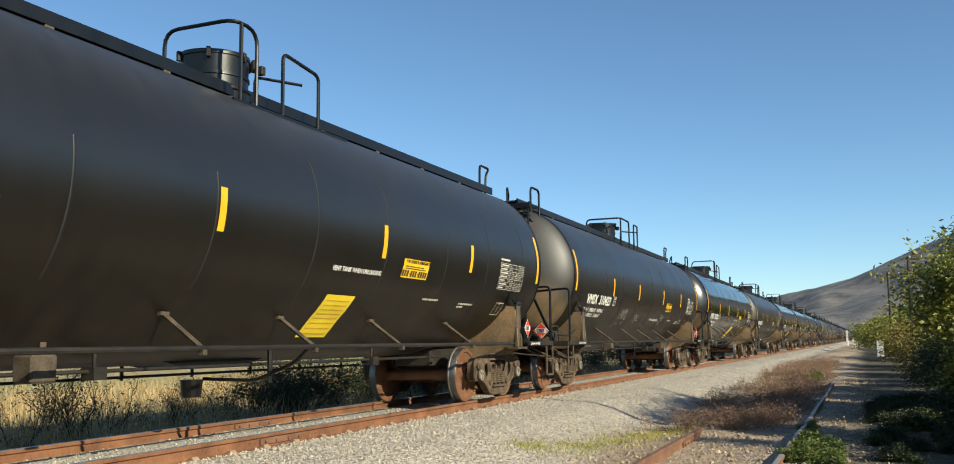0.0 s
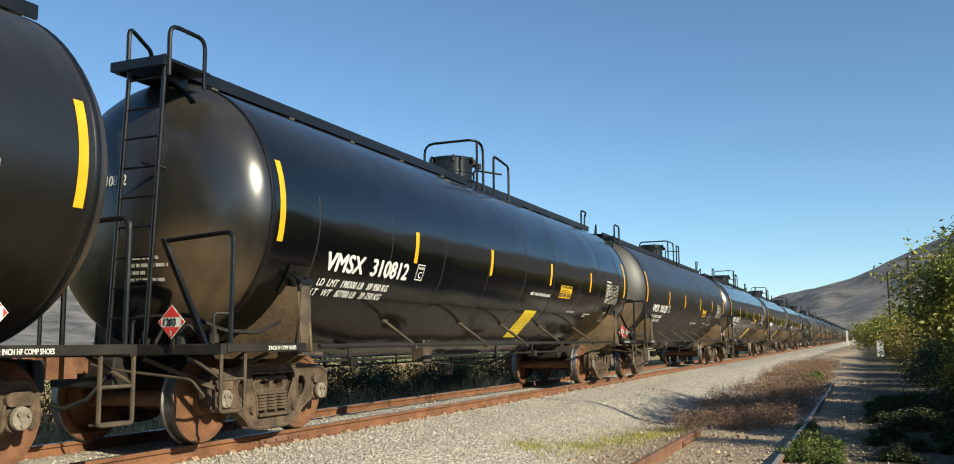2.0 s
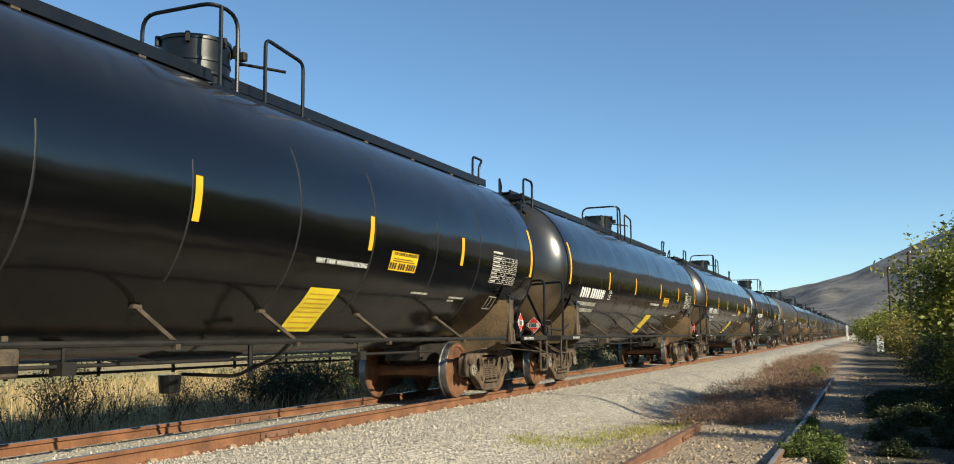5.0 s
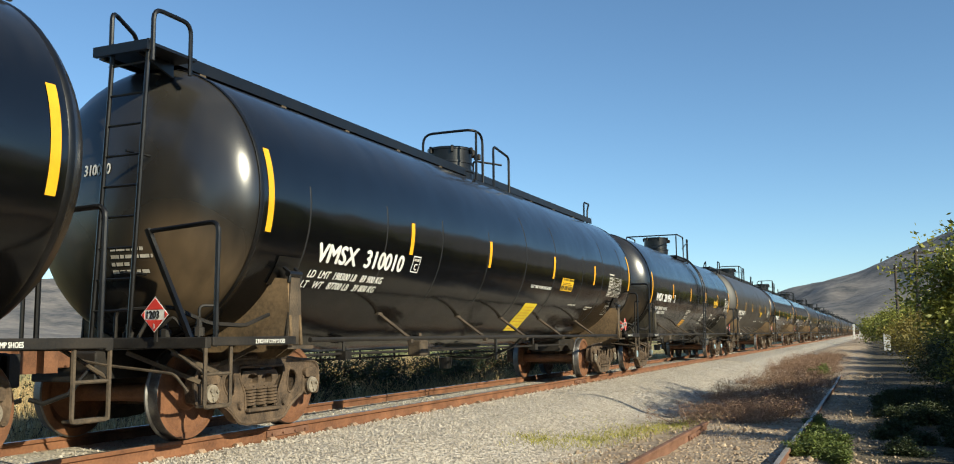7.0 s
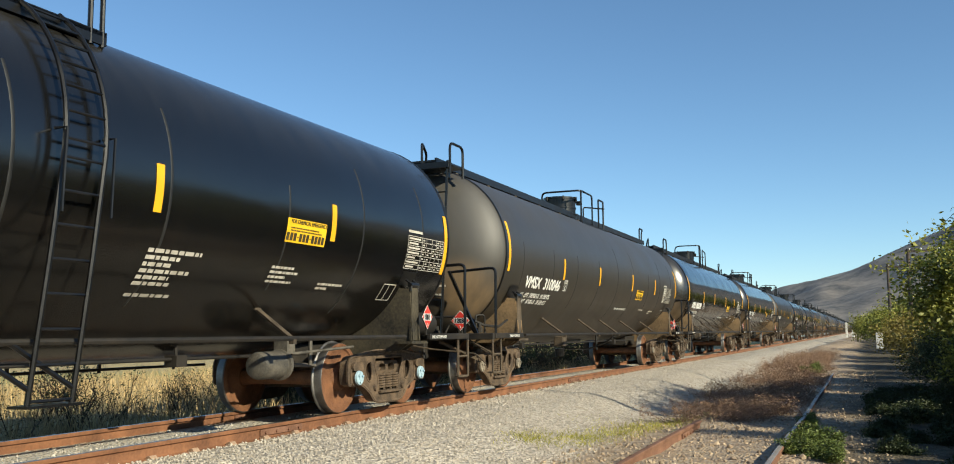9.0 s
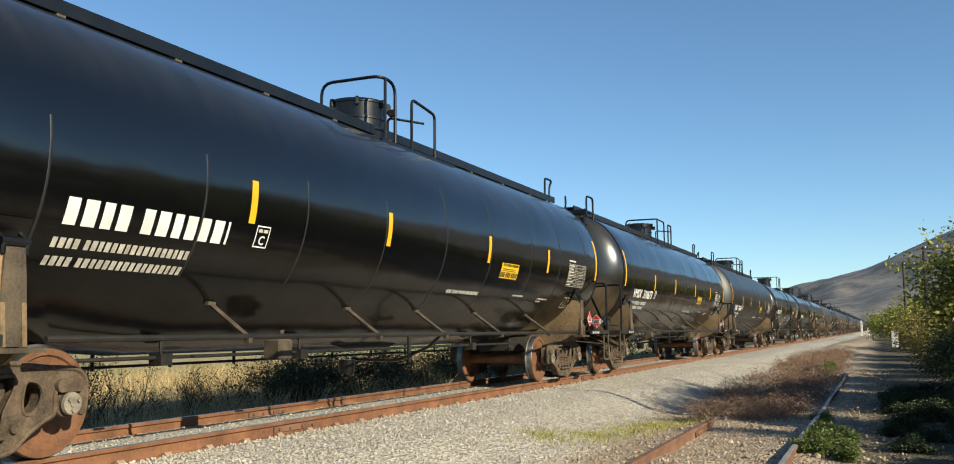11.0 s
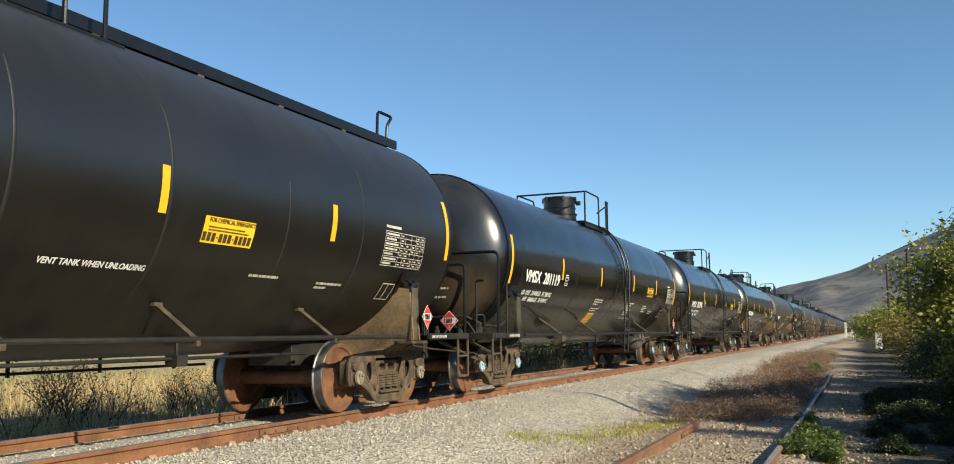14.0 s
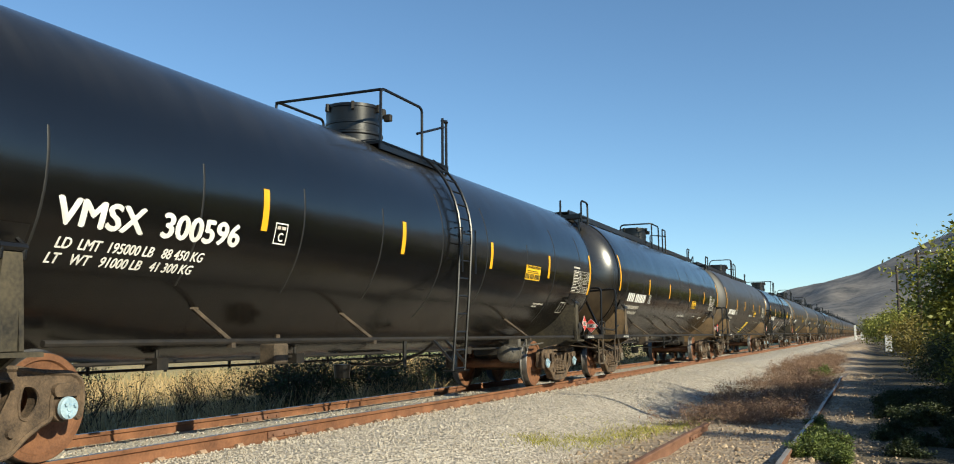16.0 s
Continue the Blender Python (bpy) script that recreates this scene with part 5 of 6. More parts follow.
def motions():
    for k, car in cars:
        walk(car, [(t / 2, pose(0, 8.01 + PITCH * k + SLACK.get(k, 0) - run(t / 2), 0)) for t in range(33)])
    turns = [(i / FPS, math.degrees(run(i / FPS) / WHEEL_R)) for i in range(16 * FPS + 1)]
    for ws in wheelsets:
        y = ws.location.y
        walk(ws, [(t, pose(0, y, WHEEL_R, a % 360, 0, 0)) for t, a in turns])


# ---- ground, track and siding ----
def ground_z(x, y):
    z = -0.175
    if x > 1.55:
        wave = 0.55 * noise.noise((7.0, y * 0.33, 2.0)) + 0.22 * noise.noise((3.0, y * 0.9, 5.0))
        z = -0.175 - 0.34 * smooth(2.0 + wave, 3.6 + wave, x) + 0.04 * smooth(4.0, 4.6, x)
    if x < -1.7:
        z = -0.175 - 0.45 * smooth(-1.7, -3.6, x)
    if 0.80 < abs(x) < 1.6:
        z = max(z, -0.150 - 0.02 * smooth(1.2, 1.6, abs(x)))
    if abs(x) < 0.72:
        z = -0.125
    if 4.5 < x < 6.8:
        z += 0.02
    rough = noise.noise((x * 0.9, y * 0.5, 0.3)) * 0.05 + noise.noise((x * 3.1, y * 2.6, 4.0)) * 0.018
    if abs(x) > 1.2:
        z += rough * smooth(1.2, 3.0, abs(x))
    z += 0.5 * smooth(42, 75, y) * smooth(2.6, 4.4, x) * smooth(9.0, 6.0, x) * (0.5 + 0.8 * noise.noise((x * 0.5, y * 0.12, 9.0))) * smooth(150, 90, y)
    z += 0.55 * smooth(8.5, 13, x) * smooth(400, 60, y)
    if x < -12:
        z += 0.8 * noise.noise((x * 0.01, y * 0.01, 2.0)) * smooth(-12, -80, x)
    return z


def build_ground():
    xs = [-4500, -2500, -1200, -600, -300, -150, -80, -50, -32, -22, -16, -12, -9, -7, -6, -5, -4.4]
    xs += [round(-3.9 + 0.16 * i, 3) for i in range(80)]
    xs += [9.4, 10.2, 11.2, 12.5, 14, 17, 22, 30, 45, 80, 150, 300, 600, 1200, 2500, 4500]
    ys = [-400, -150, -60, -30, -15, -8, -3, 0, 2, 4]
    ys += [round(5 + 0.22 * i, 3) for i in range(115)]
    ys += [31 + 0.8 * i for i in range(60)] + [82, 88, 95, 105, 118, 135, 160, 190, 230, 280, 350, 450, 600, 800, 1200, 1800, 2600, 3800, 4800]
    verts = [(x, y, ground_z(x, y)) for y in ys for x in xs]
    w = len(xs)
    faces = [(j * w + i, j * w + i + 1, (j + 1) * w + i + 1, (j + 1) * w + i) for j in range(len(ys) - 1) for i in range(w - 1)]
    me = bpy.data.meshes.new("ground")
    me.from_pydata(verts, [], faces)
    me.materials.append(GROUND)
    me.polygons.foreach_set("use_smooth", [True] * len(me.polygons))
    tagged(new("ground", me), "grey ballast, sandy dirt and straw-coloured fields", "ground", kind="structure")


RAIL = [(-0.075, -0.18), (0.075, -0.18), (0.075, -0.168), (0.018, -0.145), (0.010, -0.12), (0.010, -0.055), (0.034, -0.040), (0.0365, -0.012), (0.030, -0.003), (0.0, 0.0),
        (-0.030, -0.003), (-0.0365, -0.012), (-0.034, -0.040), (-0.010, -0.055), (-0.010, -0.12), (-0.018, -0.145), (-0.075, -0.168)]


def rail_mesh(y0, y1, wobble=0.0, step=2.0, top=1):
    bm = B()
    n = max(1, int((y1 - y0) / step))
    rings = []
    for i in range(n + 1):
        y = y0 + (y1 - y0) * i / n
        dx = wobble * noise.noise((y * 0.15, 3.0, 1.0)) if wobble else 0
        dz = 0.6 * wobble * noise.noise((y * 0.2, 8.0, 5.0)) if wobble else 0
        rings.append([bm.verts.new((x + dx, y, z + dz)) for x, z in RAIL])
    for a, b in zip(rings, rings[1:]):
        for k in range(len(RAIL)):
            k2 = (k + 1) % len(RAIL)
            f = bm.faces.new((a[k], b[k], b[k2], a[k2]))
            if 8 <= k <= 9:
                f.material_index = top
    bm.faces.new(rings[0])
    bm.faces.new(rings[-1][::-1])
    bmesh.ops.recalc_face_normals(bm, faces=bm.faces[:])
    return bm


def build_track():
    track = tagged(new("railway_track"), "rusty main-line railway track on grey ballast", "railway track", kind="structure")
    clip = B()
    prism(clip, [(0.03, -0.165), (0.10, -0.165), (0.12, -0.150), (0.085, -0.115), (0.045, -0.125)], -0.045, 0.045, "y")
    clip_me = mesh_of(clip, CLIP)
    tie = B()
    prism(tie, [(-1.25, -0.36), (1.25, -0.36), (1.25, -0.180), (-1.25, -0.180)], -0.12, 0.12, "y")
    tie_me = mesh_of(tie, TIE)
    joint = B()
    for s in (-1, 1):
        box(joint, min(s * 0.012, s * 0.032), max(s * 0.012, s * 0.032), -0.42, 0.42, -0.125, -0.055, 0.004)
        for y in (-0.33, -0.12, 0.12, 0.33):
            lathe(joint, [(s * 0.032, 0.0), (s * 0.032, 0.018), (s * 0.052, 0.016), (s * 0.052, 0.0)], "x", 6, centre=(0, y, -0.09))
    joint_me = mesh_of(joint, RAIL_OLD)
    for x in (-0.754, 0.754):
        r = link("rail", rail_mesh(-60, 1500, 0, 30), [RAIL_RUST, RAIL_TOP], track, True)
        r.location.x = x
        for i in range(70):
            for s in (0, 180):
                ob = hang("rail_clip", clip_me, r)
                ob.matrix_basis = pose(0, 4.0 + 0.6 * i, 0, 0, 0, s)
        for y in (9.2, 21.0):
            ob = hang("rail_joint", joint_me, r)
            ob.location.y = y + (1.5 if x < 0 else 0)
    for i in range(110):
        ob = hang("tie", tie_me, track)
        ob.location = (0, 4.0 + 0.6 * i, 0.0)
    siding = tagged(new("siding_track"), "disused siding with brown rails sunk in dirt", "railway track", kind="structure")
    for x, y0, y1 in ((4.75, 2.0, 14.5), (6.20, 2.0, 31.5)):
        r = link("rail", rail_mesh(y0, y1, 0.05, 0.7, 0 if x < 5 else 1), [RAIL_OLD, RAIL_SKY_TOP], siding, True)
        r.location = (x, 0, -0.35)
    ob = hang("rail_joint", joint_me, siding)
    ob.location = (4.75, 13.4, -0.35)


# ---- loose stones ----
ICO_V = [(0, 0, 1)] + [(0.894 * math.cos(a), 0.894 * math.sin(a), 0.447) for a in (0, 1.2566, 2.5133, 3.7699, 5.0265)] + \
        [(0.894 * math.cos(a + 0.6283), 0.894 * math.sin(a + 0.6283), -0.447) for a in (0, 1.2566, 2.5133, 3.7699, 5.0265)] + [(0, 0, -1)]
ICO_F = [(0, 1 + i, 1 + (i + 1) % 5) for i in range(5)] + [(1 + i, 6 + i, 1 + (i + 1) % 5) for i in range(5)] + \
        [(6 + i, 6 + (i + 1) % 5, 1 + (i + 1) % 5) for i in range(5)] + [(6 + i, 11, 6 + (i + 1) % 5) for i in range(5)]


def scatter_stones(name, label, spots, mat, seed):
    rng = np.random.default_rng(seed)
    base, tri = np.array(ICO_V), np.array(ICO_F)
    n = len(spots)
    verts = np.empty((n, 12, 3))
    for i, (x, y, s) in enumerate(spots):
        q = Euler(tuple(rng.uniform(0, 6.28, 3))).to_matrix()
        p = base * rng.uniform(0.65, 1.25, (12, 1)) * rng.uniform(0.6, 1.2, 3) * s
        verts[i] = p @ np.array(q).T + (x, y, ground_z(x, y) + s * 0.25)
    faces = (tri[None] + 12 * np.arange(n)[:, None, None]).reshape(-1, 3)
    me = bpy.data.meshes.new(name)
    me.from_pydata(verts.reshape(-1, 3).tolist(), [], faces.tolist())
    me.materials.append(mat)
    tagged(new(name, me), label, "stones", kind="stuff")


def build_stones():
    rng = random.Random(5)
    spots = []
    while len(spots) < 30000:
        y = 5.5 + 34 * rng.random() ** 1.6
        x = rng.uniform(0.85, 3.9)
        spots.append((x, y, rng.uniform(0.007, 0.0155) * (1.35 if rng.random() < 0.08 else 1)))
    while len(spots) < 31500:
        spots.append((rng.uniform(-0.66, 0.66), 5.0 + 30 * rng.random() ** 1.5, rng.uniform(0.008, 0.02)))
    scatter_stones("ballast_stones", "crushed pale grey ballast stones beside the rails", spots, STONE, 2)
    spots = []
    while len(spots) < 4500:
        x, y = rng.uniform(3.6, 7.4), 7.5 + 28 * rng.random() ** 1.5
        if abs(x - 4.75) < 0.08 or abs(x - 6.20) < 0.08:
            continue
        spots.append((x, y, rng.uniform(0.010, 0.026) * (2.0 if rng.random() < 0.04 else 1)))
    scatter_stones("siding_stones", "small stones strewn over sandy dirt", spots, DIRT_STONE, 3)


# ---- plants ----
def blades(name, label, category, mat, count, seed, place, height, width, lean=0.35):
    """Grass as thin bent blades, two faces each."""
    rng = random.Random(seed)
    verts, faces = [], []
    for _ in range(count):
        x, y = place(rng)
        z = ground_z(x, y) - 0.02
        h, a = height(rng, x, y), rng.uniform(0, 6.283)
        dx, dy = math.cos(a) * width / 2, math.sin(a) * width / 2
        lx, ly = rng.gauss(0, lean) * h, rng.gauss(0, lean) * h
        i = len(verts)
        verts += [(x - dx, y - dy, z), (x + dx, y + dy, z), (x + dx * 0.8 + lx * 0.35, y + dy * 0.8 + ly * 0.35, z + h * 0.55),
                  (x - dx * 0.8 + lx * 0.35, y - dy * 0.8 + ly * 0.35, z + h * 0.55), (x + lx, y + ly, z + h)]
        faces += [(i, i + 1, i + 2, i + 3), (i + 3, i + 2, i + 4)]
    me = bpy.data.meshes.new(name)
    me.from_pydata(verts, [], faces)
    me.materials.append(mat)
    return tagged(new(name, me), label, category, kind="stuff")


def limb(verts, faces, a, b, r0, r1):
    d = (b - a)
    u = d.orthogonal().normalized()
    v = d.normalized().cross(u)
    i = len(verts)
    for p, r in ((a, r0), (b, r1)):
        for k in range(4):
            t = k * math.pi / 2
            verts.append(p + (u * math.cos(t) + v * math.sin(t)) * r)
    for k in range(4):
        faces.append((i + k, i + (k + 1) % 4, i + 4 + (k + 1) % 4, i + 4 + k))


def grow(rng, verts, faces, tips, p, way, length, r, depth, spread, droop):
    steps = 3
    for s in range(steps):
        way = (way + Vector((rng.gauss(0, 0.16), rng.gauss(0, 0.16), rng.gauss(0, 0.10) - droop))).normalized()
        q = p + way * (length / steps)
        r1 = r * 0.86
        limb(verts, faces, p, q, r, r1)
        if depth <= 2:
            tips.append((q, way))
        if depth > 0 and s > 0:
            for _ in range(2 if depth > 1 else 1 + (rng.random() < 0.6)):
                side = (way + Vector((rng.gauss(0, spread), rng.gauss(0, spread), rng.gauss(0, spread * 0.6)))).normalized()
                grow(rng, verts, faces, tips, q, side, length * rng.uniform(0.5, 0.75), r1 * 0.65, depth - 1, spread, droop)
        p, r = q, r1
    tips.append((p, way))


def leaf_cloud(rng, tips, per, size, jitter, thin=0.45):
    verts, faces = [], []
    for p, way in tips:
        for _ in range(per):
            c = p + Vector((rng.gauss(0, jitter), rng.gauss(0, jitter), rng.gauss(0, jitter * 0.8)))
            a = Vector((rng.gauss(0, 1), rng.gauss(0, 1), rng.gauss(0, 0.6))).normalized()
            b = a.orthogonal().normalized()
            b = (Matrix.Rotation(rng.uniform(0, 6.28), 3, a) @ b)
            s = size * rng.uniform(0.6, 1.3)
            i = len(verts)
            verts += [c - a * s, c + b * s * thin, c + a * s, c - b * s * thin]
            faces.append((i, i + 1, i + 2, i + 3))
    return verts, faces


def raw(name, verts, faces, mat, parent):
    me = bpy.data.meshes.new(name)
    me.from_pydata([tuple(v) for v in verts], [], faces)
    me.materials.append(mat)
    ob = new(name, me)
    ob.parent = parent
    return ob


def plant(name, seed, stems, height, depth, leaves, leaf_mat, wood_mat, size=0.05, jitter=0.1, spread=0.55, droop=0.02, lean=0.5, thick=0.03):
    """A bush or small tree of branching limbs, with single leaves at the twigs."""
    rng = random.Random(seed)
    root = new(name)
    verts, faces, tips = [], [], []
    for _ in range(stems):
        way = Vector((rng.gauss(0, lean), rng.gauss(0, lean), 1)).normalized()
        grow(rng, verts, faces, tips, Vector((rng.gauss(0, 0.12), rng.gauss(0, 0.12), -0.06)), way, height * rng.uniform(0.42, 0.62), thick * rng.uniform(0.7, 1.2), depth, spread, droop)
    wood = raw("branchwork" if stems > 1 else "trunk", verts, faces, wood_mat, root)
    if stems > 1:
        tagged(wood, kind="stuff")
    if leaves:
        v, f = leaf_cloud(rng, tips, leaves, size, jitter)
        raw("crown", v, f, leaf_mat, root)
    return root


def set_out(proto, spots, label, category, group):
    for i, (x, y, s, a) in enumerate(spots):
        m = pose(x, y, ground_z(x, y), 0, 0, a)
        ob = copy_thing(proto, m)
        ob.scale = (s, s, s)
        tagged(ob, label, category, group)
    for o in [*proto.children_recursive, proto]:
        bpy.data.objects.remove(o)


def build_plants():
    rng = random.Random(21)
    # bare scrub along the far side of the track
    for seed, n in ((1, 14), (2, 14), (3, 14)):
        spots = [(rng.uniform(-6.0, -3.2), 9.0 + (i * 3 + seed) * 0.72 + rng.uniform(-0.5, 0.5), rng.uniform(0.75, 1.15), rng.uniform(0, 360)) for i in range(n)]
        p = plant("scrub_bush", seed, 9, 1.35, 2, 1, LEAF_DARK, TWIG, 0.022, 0.06, 0.5, 0.0, 0.5, 0.013)
        set_out(p, spots, "bare dark scrub bush beside the railway track", "bush", "scrub along the track")
    p = plant("shrub", 8, 9, 1.5, 2, 5, LEAF_DARK, TWIG, 0.04, 0.12, 0.6, 0.0, 0.6, 0.014)
    set_out(p, [(-4.3, 15.9, 0.85, 10), (-4.6, 17.6, 0.95, 100), (-4.2, 19.0, 0.9, 200), (-4.7, 21.2, 1.0, 300), (-4.3, 23.6, 1.0, 45), (-4.6, 26.4, 1.1, 145), (-4.5, 30, 1.1, 245), (-4.6, 34, 1.2, 20), (-4.5, 39, 1.2, 80), (-4.5, 45, 1.2, 160)],
            "dense dark green shrub beside the railway track", "shrub", "shrubs along the track")
    blades("field_grass", "tall straw-coloured dry grass", "dry grass", STRAW, 26000, 31, lambda r: (-3.0 - 16 * r.random() ** 1.7, 6 + 46 * r.random()), lambda r, x, y: r.uniform(0.25, 0.75), 0.014)
    blades("yellow_grass", "low yellow-green grass on gravel", "grass", LEAF_LIME, 3600, 32,
           lambda r: (lambda c: (c[0] + r.gauss(0, c[2]), c[1] + r.gauss(0, c[2] * 3.2)))(r.choice(((3.05, 11.7, 0.13), (3.35, 12.9, 0.16), (3.7, 14.0, 0.20), (3.95, 15.0, 0.18), (4.25, 15.9, 0.22), (3.5, 13.9, 0.28)))), lambda r, x, y: r.uniform(0.03, 0.09), 0.010, 0.6)
    # brown dead weeds in a tangle between the tracks
    for seed, n in ((41, 44), (42, 44), (43, 44)):
        spots = []
        for i in range(n):
            y = 15.2 + 42 * rng.random() ** 1.2
            x = rng.uniform(3.9 - 0.022 * (y - 16), 6.1 - 0.014 * (y - 16))
            spots.append((x, y, rng.uniform(0.75, 1.25), rng.uniform(0, 360)))
        p = plant("dead_weed", seed, 11, 0.52, 2, 1, DEAD, DEAD, 0.016, 0.05, 0.8, 0.05, 1.1, 0.007)
        set_out(p, spots, "dry brown tangled weed on the dirt", "weed", "dead weeds between the tracks")
    p = plant("green_weed", 51, 12, 0.42, 2, 7, LEAF_WEED, TWIG, 0.028, 0.06, 0.7, 0.02, 0.9, 0.006)
    set_out(p, [(6.43, 11.7, 0.62, 0), (6.57, 12.4, 0.7, 120), (6.42, 13.2, 0.55, 230), (6.26, 15.6, 0.45, 20), (5.4, 34.0, 0.9, 0), (6.73, 11.4, 0.55, 80)],
            "leafy bright green weed beside a rusty rail", "weed", "green weeds by the siding")
    # trees and bushes on the near side
    for seed, spots in ((61, [(9.7, 17.2, 0.95, 0), (10.2, 21.6, 0.85, 130), (11.0, 12.5, 0.8, 250), (10.8, 27.5, 0.9, 70)]), (62, [(9.55, 20.0, 0.90, 40), (11.2, 18.6, 1.2, 90), (11.6, 23.5, 0.9, 10), (9.9, 14.2, 0.66, 200)])):
        spots = [(x + 0.45, y, s * 1.17, a) for x, y, s, a in spots]
        p = plant("tree", seed, 4, 3.0, 3, 25, LEAF_GREEN, BARK, 0.043, 0.15, 0.62, 0.015, 0.55, 0.035)
        set_out(p, spots, "small leafy tree with thin crooked limbs", "tree", "trees along the siding")
    for seed, mat, spots, label in (
            (71, LEAF_DARK, [(8.75, 18.3, 0.8, 0), (8.85, 21.2, 0.85, 60), (8.9, 24.0, 0.9, 120), (9.1, 27, 0.95, 180), (9.2, 15.2, 0.8, 240), (9.2, 31, 1.0, 30)], "dense green bush at the siding's edge"),
            (72, LEAF_YELLOW, [(9.3, 34, 1.0, 0), (9.6, 40, 1.15, 70), (9.8, 46, 1.2, 140), (9.9, 53, 1.3, 210), (10.0, 61, 1.4, 280), (10.6, 68, 1.2, 30), (11.0, 78, 1.3, 200), (10.9, 38, 1.3, 20), (11.4, 50, 1.5, 100)], "sunlit yellowing bush beside the dirt strip"),
            (73, LEAF_GREEN, [(9.6, 84, 1.8, 150), (9.6, 96, 2.0, 220), (9.4, 112, 2.2, 300), (9.2, 132, 2.4, 10), (9.0, 158, 2.6, 60), (8.6, 190, 2.8, 90), (12.5, 66, 2.2, 10), (13, 85, 2.6, 50), (13, 110, 3, 90)], "green bush along the railway line")):
        spots = [(x + (0.5 if y < 35 else 0.1), y, s, a) for x, y, s, a in spots]
        near = seed == 71
        p = plant("bush", seed, 10, 1.7, 2, 20 if near else 9, mat, BARK, 0.034 if near else 0.055, 0.18, 0.6, 0.01, 0.6, 0.02)
        set_out(p, spots, label, "bush", "bushes along the siding")
    hedge = [(12.6 + 0.06 * i + rng.uniform(-0.5, 0.8), -9 + 2.6 * i, rng.uniform(1.0, 1.15) if i < 5 else rng.uniform(0.50, 0.60) if i < 12 else rng.uniform(0.43, 0.55), rng.uniform(0, 360)) for i in range(34)]
    for seed, part_ in ((91, hedge[0::2]), (92, hedge[1::2])):
        p = plant("tree", seed, 4, 3.5, 3, 4, LEAF_DARK, BARK, 0.15, 0.26, 0.62, 0.01, 0.6, 0.05)
        set_out(p, part_, "leafy tree in the hedge beside the siding", "tree", "trees along the siding")
    # unseen bush row, added for its shade and its dark reflection in the tanks
    p = plant("bush", 74, 8, 1.25, 2, 7, LEAF_DARK, BARK, 0.07, 0.15, 0.6, 0.01, 0.7, 0.016)
    set_out(p, [(9.25 + rng.uniform(-0.15, 0.6), -8.0 + 0.9 * i, rng.uniform(0.8, 1.0), rng.uniform(0, 360)) for i in range(24)], "dense green bush at the siding's edge", "bush", "bushes along the siding")
    p = plant("low_weed", 52, 12, 0.36, 2, 6, LEAF_DARK, TWIG, 0.026, 0.06, 0.7, 0.02, 1.0, 0.006)
    set_out(p, [(7.25 + rng.random() * 2.0, 10.0 + 13 * rng.random(), rng.uniform(0.45, 0.9), rng.uniform(0, 360)) for i in range(78)], "low dark green weed in the shade", "weed", "green weeds by the siding")
    # bare tree trunk whose thin shadow lies across the ballast
    p = new("bare_tree")
    part("trunk", tube(B(), [(0, 0, -0.1), (0.05, 0.02, 1.8), (-0.04, 0.05, 3.6), (0.06, 0.0, 5.3)], [0.11, 0.10, 0.08, 0.05], 7), BARK, p)
    set_out(p, [(10.4, 14.7, 1.0, 0), (10.6, 20.4, 0.9, 120), (10.9, 26.0, 1.0, 240)], "thin bare tree beside the bushes", "tree", "")


# ---- distance ----
def build_distance():
    az = [(-95, 95), (-70, 120), (-52, 170), (-40, 150), (-25, 110), (-12, 80), (-7.5, 66), (-5.0, 100), (-3.0, 130), (-0.5, 168), (1.9, 220), (5.0, 280), (9.0, 335), (14, 390), (22, 380), (35, 300), (55, 220), (80, 150), (110, 100)]

    def crest(a):
        for (a0, h0), (a1, h1) in zip(az, az[1:]):
            if a <= a1:
                t = (a - a0) / (a1 - a0)
                return h0 + (h1 - h0) * t
        return 100
    verts, faces = [], []
    n, m = 420, 26
    for i in range(n + 1):
        a = -94 + 200 * i / n
        for j in range(m + 1):
            t = j / m
            rr = 1150 + 2100 * t
            x, y = 7.3 + rr * math.sin(radians(a)), rr * math.cos(radians(a))
            up = smooth(0.0, 0.643, t) ** 1.15 if t <= 0.643 else 1 - 0.5 * smooth(0.643, 1.0, t)
            h = 0.91 * crest(a) * up
            f = noise.fractal((x * 0.004, y * 0.004, 1.0), 0.9, 2.1, 6)
            h += f * 26 * smooth(0.02, 0.25, t) * (0.35 if 0.55 < t < 0.75 else 1.0)
            verts.append((x, y, h - 1.5))
    for i in range(n):
        for j in range(m):
            p = i * (m + 1) + j
            faces.append((p, p + m + 1, p + m + 2, p + 1))
    me = bpy.data.meshes.new("mountain")
    me.from_pydata(verts, [], faces)
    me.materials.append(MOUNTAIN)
    me.polygons.foreach_set("use_smooth", [True] * len(me.polygons))
    tagged(new("mountain", me), "dry scrub-covered mountain in the distance", "mountain", kind="structure")


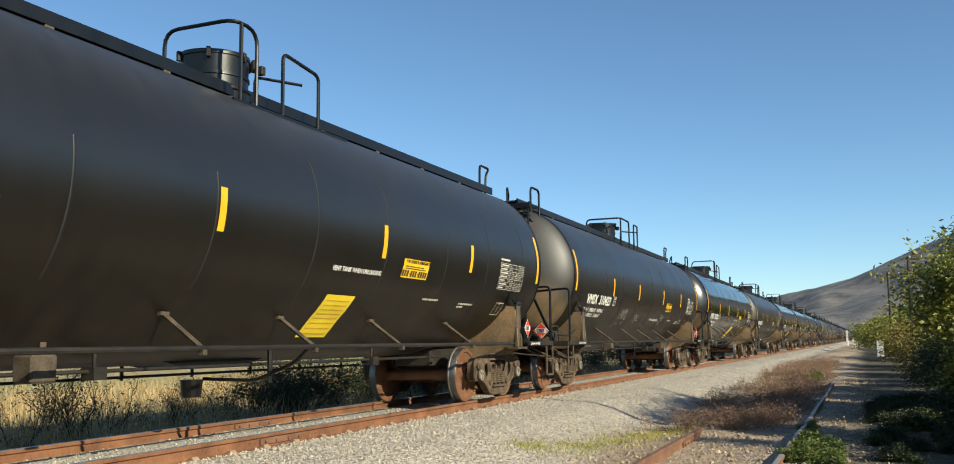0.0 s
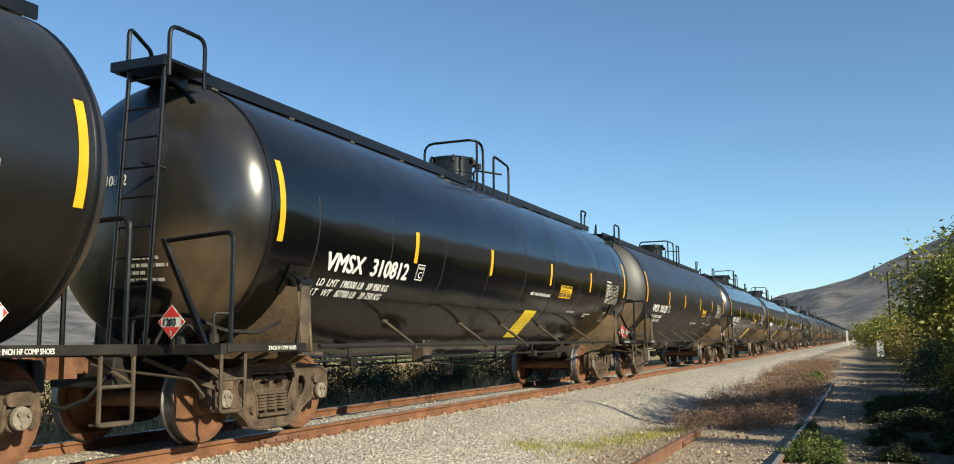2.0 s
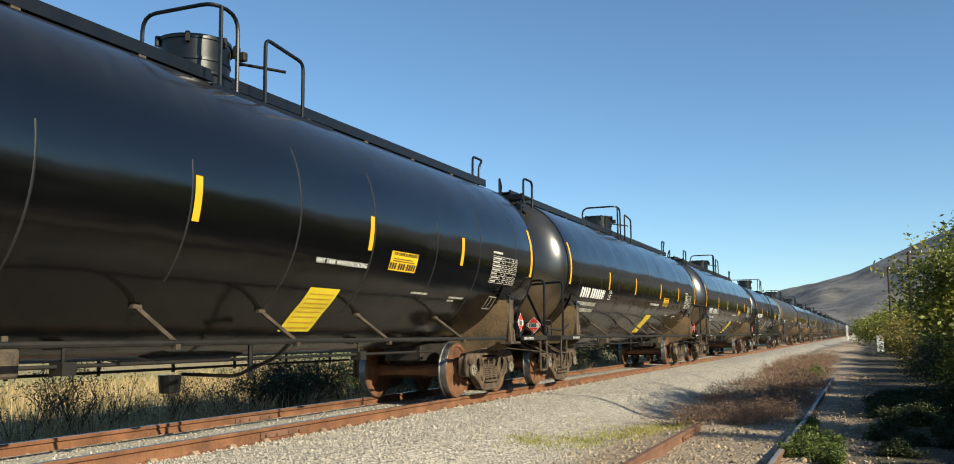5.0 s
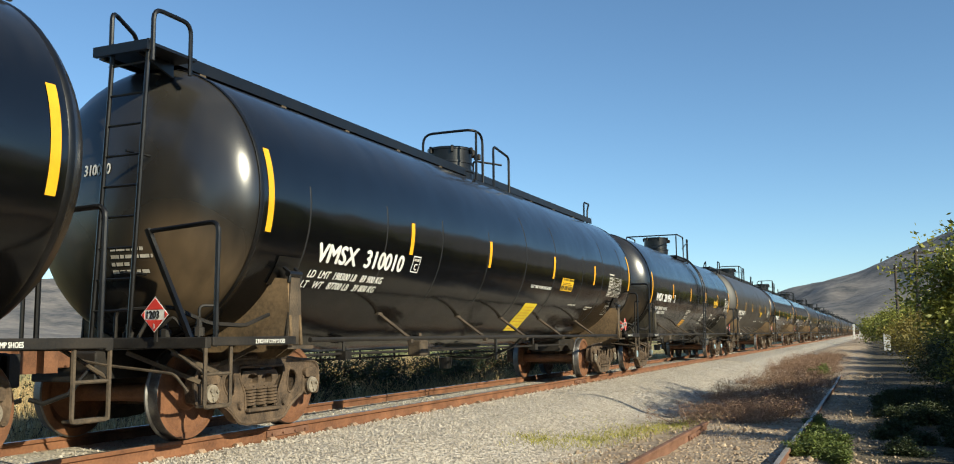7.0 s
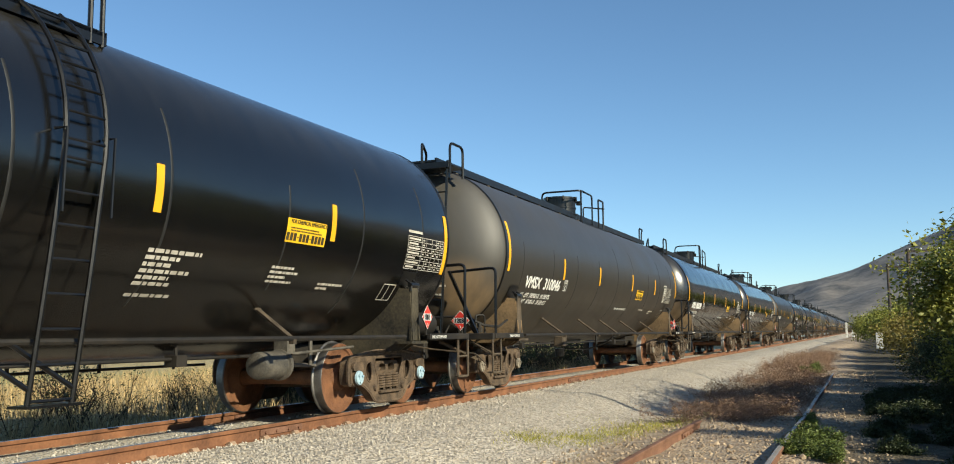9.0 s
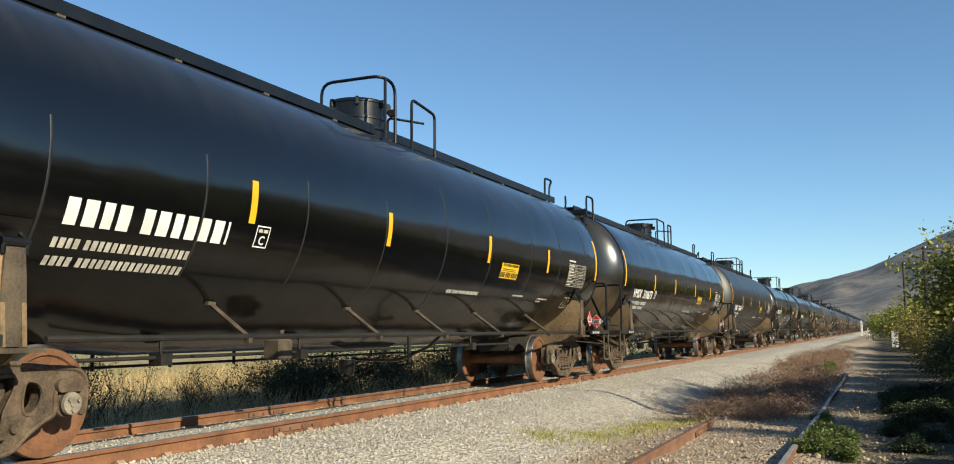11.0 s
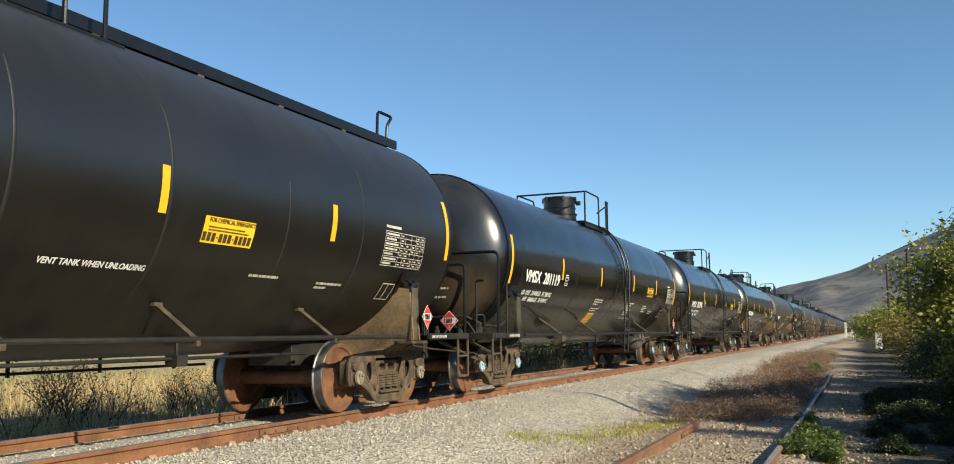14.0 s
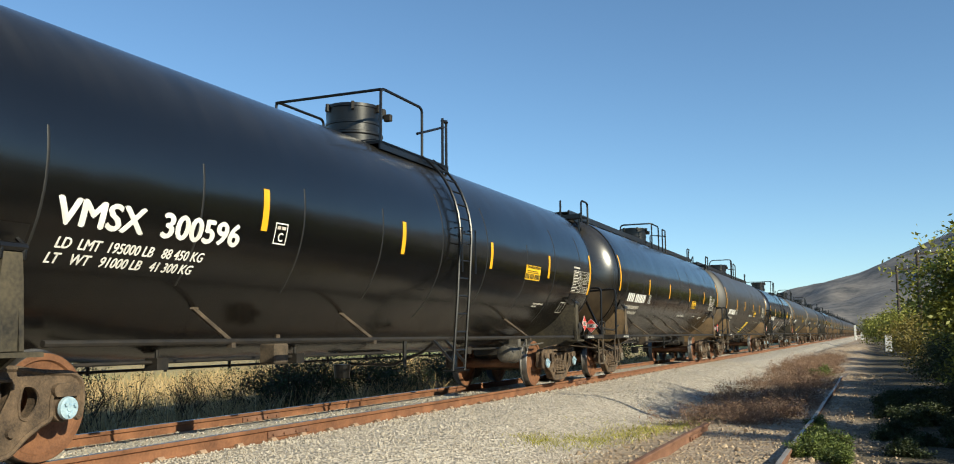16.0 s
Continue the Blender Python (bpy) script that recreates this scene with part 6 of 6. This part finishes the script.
def utility_pole(x, y, top, arm_z, arm):
    pole = new("utility_pole")
    bm = B()
    tube(bm, [(0, 0, -0.3), (0, 0, top * 0.5), (0, 0, top)], [0.15, 0.13, 0.10], 10)
    part("pole", bm, WOOD, pole, smooth=True)
    bm = B()
    box(bm, -0.15, arm, -0.06, 0.06, arm_z - 0.07, arm_z + 0.07)
    part("crossarm", bm, WOOD, pole)
    for xx in (0.1, arm * 0.4, arm * 0.7, arm - 0.1):
        bm = B()
        lathe(bm, [(0.07, 0.0), (0.07, 0.02), (0.12, 0.05), (0.16, 0.05), (0.20, 0.03), (0.22, 0.0)], "z", 8)
        ob = part("insulator", bm, CONCRETE, pole, smooth=True)
        ob.location = (xx, 0, arm_z)
    pole.location = (x, y, ground_z(x, y))
    return tagged(pole, "dark wooden utility pole with a crossarm above bushes", "utility pole", "utility poles")


def build_poles():
    utility_pole(9.35, 90, 7.4, 7.05, 2.2)
    utility_pole(9.95, 64, 6.45, 6.3, 1.9)
    for x0, z0, x1, z1 in ((10.95, 6.6, 11.55, 6.8), (11.55, 6.6, 12.15, 6.8)):
        bm = B()
        pts = []
        for i in range(15):
            t = i / 14
            pts.append((x0 + (x1 - x0) * t, 64 - 62 * t, z0 + (z1 - z0) * t - 2.4 * t * (1 - t)))
        tube(bm, pts, 0.012, 5)
        ob = link("overhead_wire", bm, WIRE, None, True)
        tagged(ob, "thin dark overhead wire between poles", "wire", "overhead wires")

    def post(name, w, d, h, label, x, y, z):
        bm = B()
        box(bm, -w / 2, w / 2, -d / 2, d / 2, -0.3, h, min(w, d) * 0.15)
        ob = link(name, bm, CONCRETE)
        ob.location = (x, y, z)
        tagged(ob, label, "post")
    post("marker_post", 0.48, 0.2, 1.25, "white concrete marker post beside bushes", 8.15, 76, -0.40)
    post("tall_post", 0.42, 0.3, 2.9, "tall white concrete post near the track", 3.65, 205, -0.30)
    post("short_post", 0.5, 0.4, 1.4, "short white concrete post near the track", 4.9, 205, -0.30)


build_ground()
build_train()
build_track()
build_plants()
build_distance()
build_poles()
build_stones()
motions()
